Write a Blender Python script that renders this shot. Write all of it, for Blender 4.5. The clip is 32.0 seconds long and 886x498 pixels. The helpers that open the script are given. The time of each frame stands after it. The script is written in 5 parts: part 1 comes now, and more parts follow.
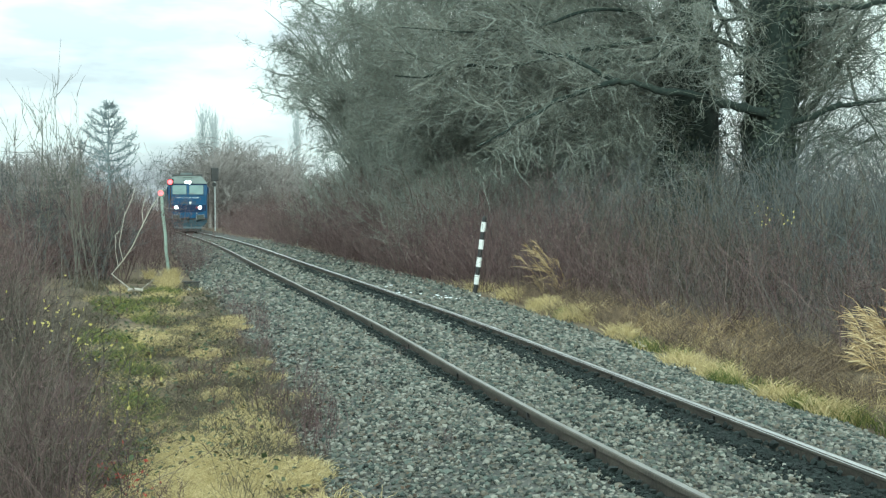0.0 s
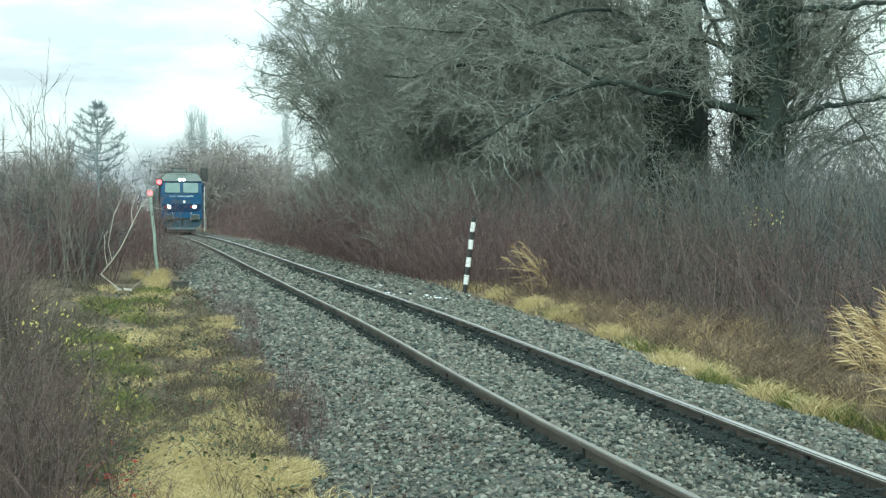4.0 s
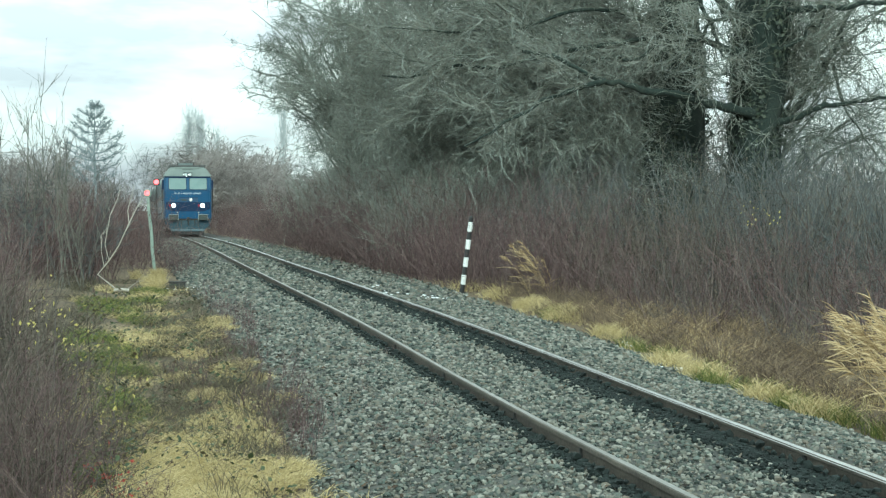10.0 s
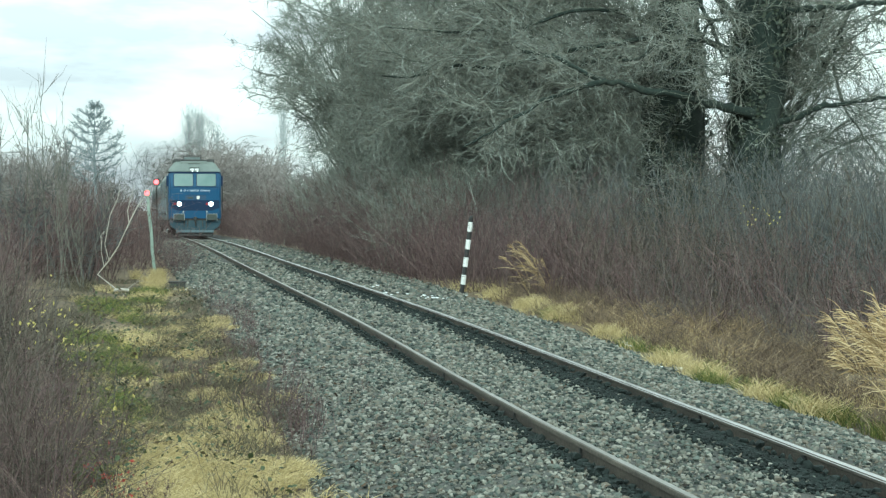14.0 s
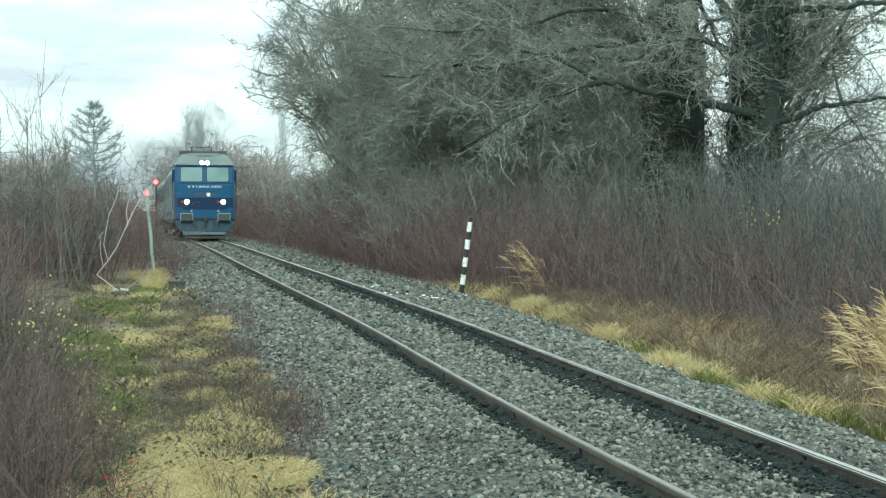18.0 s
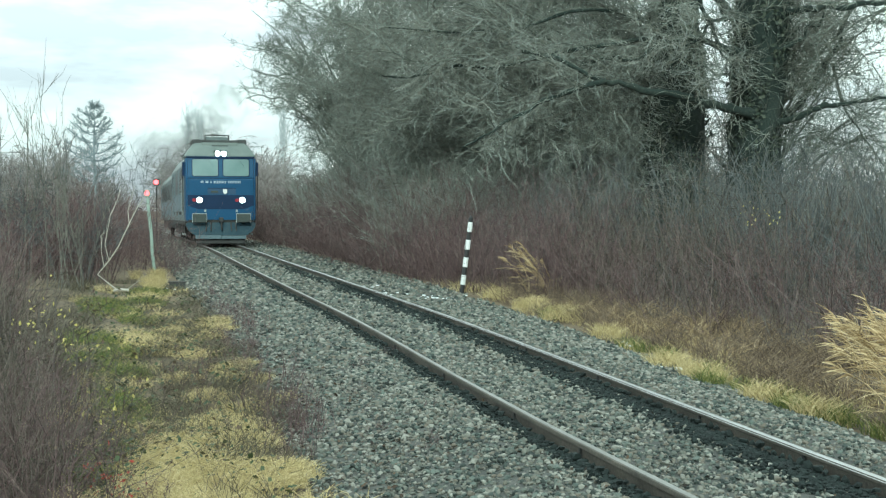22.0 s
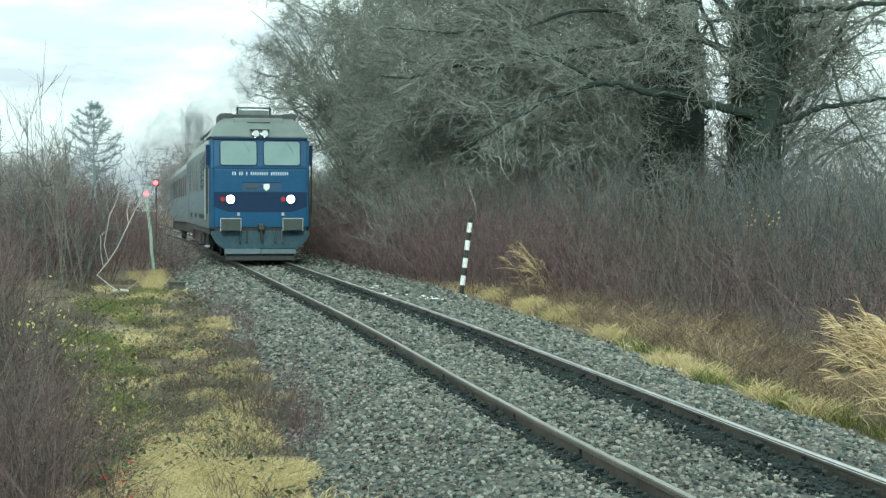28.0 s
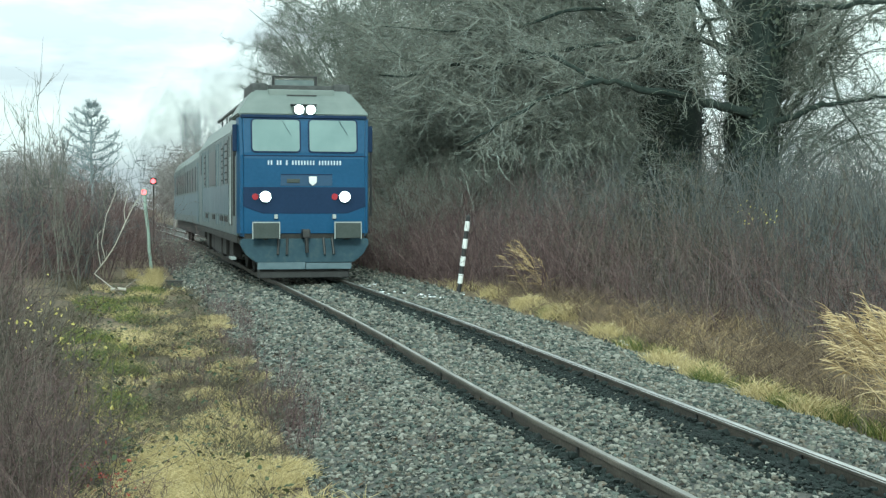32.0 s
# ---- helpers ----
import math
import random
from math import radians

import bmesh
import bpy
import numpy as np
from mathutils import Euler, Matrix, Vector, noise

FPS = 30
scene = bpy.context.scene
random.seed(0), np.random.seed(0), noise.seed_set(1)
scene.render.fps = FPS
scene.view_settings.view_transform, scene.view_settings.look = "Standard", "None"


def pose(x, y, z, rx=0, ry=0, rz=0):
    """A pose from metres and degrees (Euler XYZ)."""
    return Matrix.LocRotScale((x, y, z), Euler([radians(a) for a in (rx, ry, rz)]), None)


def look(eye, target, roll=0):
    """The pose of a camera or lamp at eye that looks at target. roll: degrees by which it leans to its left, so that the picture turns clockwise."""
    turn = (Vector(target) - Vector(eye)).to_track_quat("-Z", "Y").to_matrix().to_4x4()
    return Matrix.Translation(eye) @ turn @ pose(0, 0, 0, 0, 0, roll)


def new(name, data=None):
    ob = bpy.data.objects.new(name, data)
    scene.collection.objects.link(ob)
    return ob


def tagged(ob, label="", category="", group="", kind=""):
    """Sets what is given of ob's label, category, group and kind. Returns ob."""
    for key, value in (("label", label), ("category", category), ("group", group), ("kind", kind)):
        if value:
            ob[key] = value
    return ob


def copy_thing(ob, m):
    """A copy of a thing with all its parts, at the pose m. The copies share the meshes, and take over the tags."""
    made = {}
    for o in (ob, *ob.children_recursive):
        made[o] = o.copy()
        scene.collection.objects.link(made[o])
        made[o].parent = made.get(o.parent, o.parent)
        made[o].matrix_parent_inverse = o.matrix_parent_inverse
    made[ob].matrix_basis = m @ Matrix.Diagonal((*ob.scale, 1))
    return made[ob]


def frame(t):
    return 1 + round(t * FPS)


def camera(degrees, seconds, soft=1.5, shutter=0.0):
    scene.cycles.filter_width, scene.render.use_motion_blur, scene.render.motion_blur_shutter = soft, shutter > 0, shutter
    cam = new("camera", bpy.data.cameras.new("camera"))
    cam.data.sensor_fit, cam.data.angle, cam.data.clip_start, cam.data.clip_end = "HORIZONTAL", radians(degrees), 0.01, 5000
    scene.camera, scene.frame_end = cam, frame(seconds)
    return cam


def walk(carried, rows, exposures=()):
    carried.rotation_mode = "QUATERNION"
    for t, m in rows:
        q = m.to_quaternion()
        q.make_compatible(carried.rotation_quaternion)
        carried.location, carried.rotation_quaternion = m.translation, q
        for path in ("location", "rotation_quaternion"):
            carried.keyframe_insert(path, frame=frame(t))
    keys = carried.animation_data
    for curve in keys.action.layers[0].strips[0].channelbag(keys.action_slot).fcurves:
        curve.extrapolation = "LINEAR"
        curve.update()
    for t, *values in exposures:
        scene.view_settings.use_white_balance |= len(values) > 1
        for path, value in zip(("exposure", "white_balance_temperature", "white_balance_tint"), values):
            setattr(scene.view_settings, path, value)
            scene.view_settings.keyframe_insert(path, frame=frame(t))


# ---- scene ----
# ---------- the track's line: metres right of the eye and height of the rail top, by distance ----------
LINE_Y = [-40, 4, 9.2, 16.65, 22.6, 32.9, 43.4, 54.8, 67.2, 80, 93, 115, 150, 300, 900]
LINE_X = [12.4, 3.2, 2.12, 0.68, -0.55, -3.0, -5.5, -8.15, -10.98, -13.9, -16.85, -22.0, -30.2, -65.5, -206]
LINE_Z = [-0.1, -0.1, -0.1, -0.1, -0.07, 0.0, 0.06, 0.13, 0.14, 0.09, 0.0, -0.1, -0.2, -0.3, -0.3]
SAMPLE_Y = np.arange(-40, 900, 0.5)
KERNEL = np.hanning(27) / np.hanning(27).sum()


def softened(values):
    flat = np.interp(SAMPLE_Y, LINE_Y, values)
    padded = np.pad(flat, 13, mode="reflect", reflect_type="odd")
    return np.convolve(padded, KERNEL, mode="valid")


TRACK_X, TRACK_Z = softened(LINE_X), softened(LINE_Z)


def track_x(y):
    return np.interp(y, SAMPLE_Y, TRACK_X)


def track_z(y):
    return np.interp(y, SAMPLE_Y, TRACK_Z)


def track_turn(y):
    """The track's heading at y, degrees to the left of straight away."""
    return math.degrees(math.atan((track_x(y - 1) - track_x(y + 1)) / 2))


def cant(y):
    """How much lower the left rail lies on the curve."""
    return np.interp(y, [8.5, 10, 12, 15.5, 30, 50], [-0.03, -0.005, 0.025, 0.05, 0.05, 0.0])


def ground_z(x, y):
    """The height of the ground or of the ballast under (x, y)."""
    x, y = np.asarray(x, float), np.asarray(y, float)
    side = (x - track_x(y)) * 0.977
    rail = track_z(y)
    drop_right = np.interp(y, [0, 15, 32, 60], [0.45, 0.42, 0.12, 0.12])
    drop_left = np.interp(y, [0, 10, 40, 70], [0.42, 0.42, 0.36, 0.3])
    left = np.interp(-side, [0, 1.45, 2.65, 4, 9], [0, 0, 1, 1, 0.6])
    right = np.interp(side, [0, 1.5, 2.8, 5, 12], [0, 0, 1, 0.9, 0.6])
    bed = 0.135
    z = rail - bed - np.where(side < 0, left * (drop_left - bed), right * (drop_right - bed))
    rough = 0.05 * np.sin(x * 1.7 + 0.6 * y) * np.sin(y * 1.3 - 0.4 * x) * np.clip(np.abs(side) - 2.6, 0, 1)
    return z + rough - cant(y) * np.interp(side, [-2.6, -1.5, -0.75, 0.3], [0, 1, 1, 0])


# ---------- camera ----------
EYE_Z = 1.66
TILT = 1.581
cam = camera(34.82, 32.0, soft=1.3)


def aim(right, down=0.0):
    """The camera's pose when the picture has slid right and down by so many thousandths of a radian."""
    return pose(0, 0, EYE_Z, 90 - TILT + math.degrees(down / 1000), 0, math.degrees(right / 1000))


walk(cam, [
    (0.0, aim(9.6)), (0.5, aim(8.8)), (1.0, aim(7.6)), (1.5, aim(6.5)), (2.0, aim(5.6)), (2.5, aim(4.5)),
    (3.0, aim(3.3)), (3.5, aim(2.6)), (5.5, aim(1.6)), (8.0, aim(1.5)), (8.5, aim(0.9)), (9.0, aim(0.8)),
    (9.5, aim(0.3)), (12.0, aim(0.2)), (17.0, aim(0.2)), (18.0, aim(-0.2)), (19.5, aim(-0.2)), (21.0, aim(0.1)),
    (23.0, aim(0.1, 0.3)), (25.0, aim(0.0, 0.4)), (27.5, aim(-0.2, 0.5)), (31.0, aim(-0.1, 0.5)), (31.6, aim(0.1, 0.4)),
    (31.8, aim(-0.6, 0.0)), (32.0, aim(-1.9, -0.6))],
    exposures=[(0.0, -0.1, 5480, -20), (32.0, -0.1, 5480, -20)])

# ---------- world and sun ----------
world = bpy.data.worlds.new("winter_sky")
scene.world = world
world.use_nodes = True
wn, wl = world.node_tree.nodes, world.node_tree.links
wn.clear()
sky = wn.new("ShaderNodeTexSky")
sky.sky_type, sky.sun_disc, sky.sun_elevation, sky.sun_rotation = "NISHITA", False, radians(23), radians(176)
sky.dust_density, sky.air_density = 3.0, 1.0
coord, mapping = wn.new("ShaderNodeTexCoord"), wn.new("ShaderNodeMapping")
mapping.inputs["Scale"].default_value = (2.2, 2.2, 9.0)
cloud = wn.new("ShaderNodeTexNoise")
cloud.inputs["Scale"].default_value, cloud.inputs["Detail"].default_value, cloud.inputs["Roughness"].default_value = 2.2, 6, 0.55
ramp = wn.new("ShaderNodeValToRGB")
ramp.color_ramp.elements[0].position, ramp.color_ramp.elements[0].color = 0.38, (11.2, 10.3, 10.9, 1)
ramp.color_ramp.elements[1].position, ramp.color_ramp.elements[1].color = 0.62, (20.2, 18.9, 18.3, 1)
mix = wn.new("ShaderNodeMix")
mix.data_type = "RGBA"
mix.inputs["Factor"].default_value = 0.9
spread_up, low_sky = wn.new("ShaderNodeSeparateXYZ"), wn.new("ShaderNodeMapRange")
low_sky.inputs["From Min"].default_value, low_sky.inputs["From Max"].default_value = 0.02, 0.13
low_sky.inputs["To Min"].default_value, low_sky.inputs["To Max"].default_value = 0.66, 1.08
veil = wn.new("ShaderNodeVectorMath")
veil.operation = "SCALE"
back, out = wn.new("ShaderNodeBackground"), wn.new("ShaderNodeOutputWorld")
back.inputs["Strength"].default_value = 0.1
wl.new(coord.outputs["Generated"], mapping.inputs["Vector"])
wl.new(mapping.outputs["Vector"], cloud.inputs["Vector"])
wl.new(cloud.outputs["Fac"], ramp.inputs["Fac"])
wl.new(sky.outputs["Color"], mix.inputs["A"])
wl.new(ramp.outputs["Color"], mix.inputs["B"])
wl.new(coord.outputs["Generated"], spread_up.inputs[0])
wl.new(spread_up.outputs["Z"], low_sky.inputs["Value"])
wl.new(mix.outputs["Result"], veil.inputs[0])
wl.new(low_sky.outputs["Result"], veil.inputs["Scale"])
wl.new(veil.outputs["Vector"], back.inputs["Color"])
wl.new(back.outputs["Background"], out.inputs["Surface"])
sun = new("sun", bpy.data.lights.new("sun", "SUN"))
sun.data.energy, sun.data.angle, sun.data.color = 2.3, radians(10), (1.0, 0.95, 0.88)
scene.cycles.transparent_max_bounces = 64
sun.matrix_world = look((4, -36, 24), (0, 20, 0))


# ---------- materials ----------
def material(name, colours, scale=4.0, rough=0.7, metal=0.0, bump=0.0, bump_scale=40.0, island=False, object_random=False, fine=None, coat=0.0):
    """A surface whose colour wanders between the given ones by noise at two scales, by piece or by object."""
    m = bpy.data.materials.new(name)
    m.use_nodes = True
    n, l = m.node_tree.nodes, m.node_tree.links
    b = n["Principled BSDF"]
    b.inputs["Roughness"].default_value, b.inputs["Metallic"].default_value = rough, metal
    b.inputs["Coat Weight"].default_value = coat
    tc = n.new("ShaderNodeTexCoord")
    big, small = n.new("ShaderNodeTexNoise"), n.new("ShaderNodeTexNoise")
    big.inputs["Scale"].default_value, big.inputs["Detail"].default_value = scale, 5
    small.inputs["Scale"].default_value, small.inputs["Detail"].default_value = fine or scale * 9, 4
    for t in (big, small):
        l.new(tc.outputs["Object"], t.inputs["Vector"])
    add = n.new("ShaderNodeMath")
    add.operation = "MULTIPLY_ADD"
    l.new(small.outputs["Fac"], add.inputs[0])
    add.inputs[1].default_value = 0.5
    half = n.new("ShaderNodeMath")
    half.operation = "MULTIPLY"
    half.inputs[1].default_value = 0.5
    l.new(big.outputs["Fac"], half.inputs[0])
    l.new(half.outputs[0], add.inputs[2])
    value = add.outputs[0]
    if island or object_random:
        source = n.new("ShaderNodeNewGeometry").outputs["Random Per Island"] if island else n.new("ShaderNodeObjectInfo").outputs["Random"]
        blend = n.new("ShaderNodeMix")
        blend.inputs["Factor"].default_value = 0.7
        l.new(value, blend.inputs["A"])
        l.new(source, blend.inputs["B"])
        value = blend.outputs["Result"]
    r = n.new("ShaderNodeValToRGB")
    while len(r.color_ramp.elements) < len(colours):
        r.color_ramp.elements.new(0.5)
    lo, hi = (0.2, 0.8) if island or object_random else (0.32, 0.68)
    for i, c in enumerate(colours):
        e = r.color_ramp.elements[i]
        e.position = lo + (hi - lo) * i / max(1, len(colours) - 1)
        e.color = (*c, 1)
    l.new(value, r.inputs["Fac"])
    l.new(r.outputs["Color"], b.inputs["Base Color"])
    if bump:
        t = n.new("ShaderNodeTexNoise")
        t.inputs["Scale"].default_value, t.inputs["Detail"].default_value = bump_scale, 6
        l.new(tc.outputs["Object"], t.inputs["Vector"])
        bp = n.new("ShaderNodeBump")
        bp.inputs["Strength"].default_value, bp.inputs["Distance"].default_value = bump, 0.02
        l.new(t.outputs["Fac"], bp.inputs["Height"])
        l.new(bp.outputs["Normal"], b.inputs["Normal"])
    return m


def glowing(name, colour, strength):
    m = bpy.data.materials.new(name)
    m.use_nodes = True
    b = m.node_tree.nodes["Principled BSDF"]
    b.inputs["Base Color"].default_value = (*colour, 1)
    b.inputs["Emission Color"].default_value = (*colour, 1)
    b.inputs["Emission Strength"].default_value = strength
    return m


M_GROUND = material("winter_soil", [(0.06, 0.05, 0.035), (0.14, 0.105, 0.065), (0.24, 0.19, 0.11)], 0.7, 0.95, bump=0.6, bump_scale=9, fine=11)
M_BED = material("ballast_dust", [(0.042, 0.045, 0.04), (0.08, 0.081, 0.072), (0.13, 0.126, 0.112)], 3.0, 0.95, bump=1.0, bump_scale=22, fine=30)
M_STONE = material("crushed_stone", [(0.03, 0.037, 0.033), (0.077, 0.095, 0.084), (0.16, 0.138, 0.11), (0.114, 0.138, 0.121), (0.175, 0.168, 0.14), (0.28, 0.275, 0.24)], 1.1, 0.9, island=True)
M_STONE_ONE = material("crushed_stone_single", [(0.03, 0.037, 0.033), (0.077, 0.095, 0.084), (0.16, 0.138, 0.11), (0.114, 0.138, 0.121), (0.175, 0.168, 0.14), (0.28, 0.275, 0.24)], 9.0, 0.9, object_random=True)
M_STONE_DARK = material("near_black_stone", [(0.004, 0.008, 0.007), (0.012, 0.02, 0.018)], 6.0, 0.85, island=True)
M_RAIL = material("rail_rust", [(0.052, 0.047, 0.039), (0.1, 0.089, 0.072), (0.16, 0.14, 0.112)], 2.0, 0.75, 0.1, bump=0.3, bump_scale=60, fine=40)
M_HEAD = material("polished_rail_head", [(0.48, 0.47, 0.45), (0.74, 0.74, 0.72)], 1.5, 0.36, 1.0, fine=60)
M_HEAD_DULL = material("dull_rail_head", [(0.3, 0.29, 0.26), (0.48, 0.47, 0.44)], 1.5, 0.5, 1.0, fine=60)
M_STEM_RED = material("red_brown_stems", [(0.043, 0.026, 0.028), (0.1, 0.06, 0.062), (0.15, 0.098, 0.094), (0.205, 0.155, 0.138)], 0.4, 0.85, island=True)
M_STEM_OLIVE = material("olive_brown_stems", [(0.032, 0.027, 0.021), (0.076, 0.063, 0.049), (0.115, 0.098, 0.078), (0.17, 0.15, 0.12)], 0.4, 0.85, island=True)
M_PLOUGH = material("dusty_blue_steel", [(0.008, 0.036, 0.064), (0.02, 0.055, 0.08), (0.05, 0.08, 0.09)], 2.0, 0.6, fine=9)
M_STEM_GREY = material("grey_brown_stems", [(0.062, 0.054, 0.054), (0.12, 0.105, 0.102), (0.19, 0.17, 0.158)], 0.4, 0.85, island=True)
M_TWIG = material("olive_grey_twigs", [(0.125, 0.136, 0.118), (0.195, 0.188, 0.152), (0.225, 0.252, 0.225), (0.27, 0.27, 0.23), (0.315, 0.342, 0.318)], 0.3, 0.85, island=True)
M_BRANCH = material("dark_branch_bark", [(0.05, 0.06, 0.053), (0.11, 0.118, 0.1), (0.19, 0.19, 0.155)], 0.8, 0.9, bump=0.4, fine=9)
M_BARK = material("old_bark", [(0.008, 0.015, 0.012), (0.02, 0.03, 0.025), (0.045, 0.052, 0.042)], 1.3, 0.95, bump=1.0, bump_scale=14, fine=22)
# next three: pale tones paint distance haze into the base colour
M_FAR_HAZED = material("far_twigs_hazed", [(0.19, 0.172, 0.166), (0.26, 0.236, 0.225), (0.325, 0.3, 0.286)], 0.1, 0.9, island=True)
M_HAZED_GREY = material("hazed_pale_grey", [(0.45, 0.48, 0.5), (0.6, 0.63, 0.64)], 0.1, 0.9, island=True)
M_PINE_HAZED = material("hazed_blue_grey_twigs", [(0.19, 0.225, 0.24), (0.3, 0.34, 0.355)], 0.3, 0.9, island=True)
M_HAZE = material("blue_grey_shoots", [(0.05, 0.058, 0.06), (0.1, 0.108, 0.11), (0.16, 0.165, 0.16)], 0.4, 0.85, island=True)
M_BOUGH = material("grey_green_boughs", [(0.09, 0.1, 0.088), (0.17, 0.178, 0.152), (0.27, 0.275, 0.235)], 0.6, 0.9, bump=0.3, fine=9)
M_SAPLING = material("grey_olive_bark", [(0.085, 0.085, 0.076), (0.15, 0.142, 0.122), (0.26, 0.245, 0.205)], 1.5, 0.85, fine=12)
M_PALE = material("pale_bare_wood", [(0.36, 0.33, 0.28), (0.52, 0.49, 0.43)], 3.0, 0.8, bump=0.3)
M_STRAW = material("dry_grass", [(0.37, 0.295, 0.132), (0.53, 0.43, 0.205), (0.7, 0.59, 0.34)], 0.5, 0.85, island=True)
M_TAN = material("dry_weeds", [(0.07, 0.05, 0.036), (0.155, 0.112, 0.076), (0.29, 0.22, 0.145)], 0.5, 0.85, island=True)
M_DULL = material("dull_dead_weeds", [(0.04, 0.036, 0.026), (0.098, 0.086, 0.058), (0.185, 0.158, 0.102)], 0.5, 0.9, island=True)
M_REED = material("golden_reed", [(0.27, 0.185, 0.09), (0.46, 0.34, 0.175), (0.66, 0.53, 0.32)], 0.5, 0.85, island=True)
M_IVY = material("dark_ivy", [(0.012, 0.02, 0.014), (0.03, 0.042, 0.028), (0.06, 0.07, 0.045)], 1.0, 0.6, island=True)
M_GREEN = material("green_grass", [(0.06, 0.085, 0.02), (0.14, 0.17, 0.04), (0.28, 0.27, 0.08)], 0.5, 0.8, island=True)
M_LEAF = material("bramble_leaves", [(0.03, 0.05, 0.022), (0.07, 0.09, 0.035), (0.1, 0.065, 0.04)], 1.0, 0.7, island=True)
M_YELLOW = material("yellow_leaves", [(0.36, 0.3, 0.07), (0.52, 0.45, 0.14)], 1.0, 0.7, island=True)
M_REDLEAF = material("red_leaves", [(0.2, 0.03, 0.025), (0.36, 0.06, 0.04)], 1.0, 0.7, island=True)
M_LITTER = material("leaf_litter", [(0.02, 0.014, 0.01), (0.05, 0.034, 0.022), (0.1, 0.07, 0.045)], 1.0, 0.9, island=True)
M_SNOW = material("old_snow", [(0.7, 0.72, 0.74), (0.85, 0.86, 0.87)], 6.0, 0.6, bump=0.3)
M_BLACK = material("black_paint", [(0.015, 0.015, 0.016), (0.035, 0.035, 0.035)], 4.0, 0.5)
M_WHITE = material("white_paint", [(0.66, 0.67, 0.66), (0.82, 0.82, 0.8)], 5.0, 0.55)
M_POST = material("pale_green_paint", [(0.26, 0.34, 0.29), (0.38, 0.45, 0.39)], 4.0, 0.6, bump=0.15)
M_BLUE = material("loco_blue", [(0.012, 0.06, 0.138), (0.02, 0.08, 0.175)], 1.2, 0.4, fine=14, coat=0.1)
M_NAVY = material("loco_dark_blue", [(0.006, 0.02, 0.058), (0.01, 0.028, 0.075)], 1.2, 0.55, fine=14)
M_RECESS = material("loco_recess_blue", [(0.01, 0.045, 0.105), (0.016, 0.058, 0.13)], 1.2, 0.5, fine=14)
M_GREY = material("loco_grey", [(0.14, 0.172, 0.16), (0.2, 0.232, 0.215)], 1.0, 0.5, fine=3)
M_SIDE = material("weathered_side_grey", [(0.095, 0.125, 0.128), (0.19, 0.22, 0.218)], 0.8, 0.5, fine=5)
M_BELT = material("weathered_side_blue_grey", [(0.075, 0.115, 0.14), (0.135, 0.185, 0.21)], 0.8, 0.5, fine=5)
M_ROOF = material("sooty_roof", [(0.03, 0.032, 0.033), (0.09, 0.092, 0.09)], 1.5, 0.8, bump=0.2)
M_GEAR = material("greasy_running_gear", [(0.012, 0.012, 0.012), (0.04, 0.037, 0.033)], 3.0, 0.75, bump=0.3)
M_LETTER = material("faded_pale_lettering", [(0.4, 0.48, 0.55), (0.55, 0.62, 0.68)], 5.0, 0.6)
M_TRIM = material("dirty_white_trim", [(0.28, 0.31, 0.31), (0.42, 0.45, 0.44)], 5.0, 0.6)
M_BUFFER = material("grey_green_steel", [(0.026, 0.035, 0.032), (0.058, 0.07, 0.064)], 4.0, 0.55, 0.2)
M_PANE = material("windscreen_glass", [(0.16, 0.24, 0.24), (0.22, 0.31, 0.3)], 0.8, 0.08, fine=2, coat=0.5)
M_DARKPANE = material("dark_glass", [(0.02, 0.028, 0.03), (0.035, 0.045, 0.05)], 1.0, 0.4)
M_LAMP = glowing("lit_headlamp", (1.0, 0.98, 0.96), 30)
M_LENS = material("unlit_lens", [(0.5, 0.55, 0.55), (0.7, 0.74, 0.74)], 6.0, 0.15)
M_RED = glowing("lit_red_lens", (1.0, 0.1, 0.12), 4)
M_REDLENS = material("tail_lamp_red", [(0.25, 0.02, 0.03), (0.4, 0.03, 0.05)], 6.0, 0.2)

for paint in (M_BLUE, M_NAVY, M_SIDE):
    for node in paint.node_tree.nodes:
        if node.type == "BSDF_PRINCIPLED":
            node.inputs["Specular IOR Level"].default_value = 0.2

# ---------- mesh helpers ----------
def link_mesh(name, verts, faces, mat, smooth=False):
    """A mesh object from arrays: verts (n, 3), faces (m, 3 or 4)."""
    verts, faces = np.asarray(verts, np.float32), np.asarray(faces, np.int32)
    me = bpy.data.meshes.new(name)
    k = faces.shape[1]
    me.vertices.add(len(verts))
    me.vertices.foreach_set("co", verts.ravel())
    me.loops.add(faces.size)
    me.loops.foreach_set("vertex_index", faces.ravel())
    me.polygons.add(len(faces))
    me.polygons.foreach_set("loop_start", np.arange(0, faces.size, k, dtype=np.int32))
    me.polygons.foreach_set("loop_total", np.full(len(faces), k, np.int32))
    me.update(calc_edges=True)
    me.materials.append(mat)
    me.polygons.foreach_set("use_smooth", np.full(len(faces), smooth))
    return new(name, me)


def part(name, bm, mat, parent=None, label="", smooth=False):
    me = bpy.data.meshes.new(name)
    bm.normal_update()
    bm.to_mesh(me)
    bm.free()
    me.materials.append(mat)
    if smooth:
        me.polygons.foreach_set("use_smooth", [True] * len(me.polygons))
    ob = new(name, me)
    ob.parent = parent
    if label:
        tagged(ob, label)
    return ob


def thing(name, label, category, m=None, group="", kind=""):
    ob = new(name)
    ob.empty_display_size = 0.1
    if m is not None:
        ob.matrix_world = m
    return tagged(ob, label, category, group, kind)


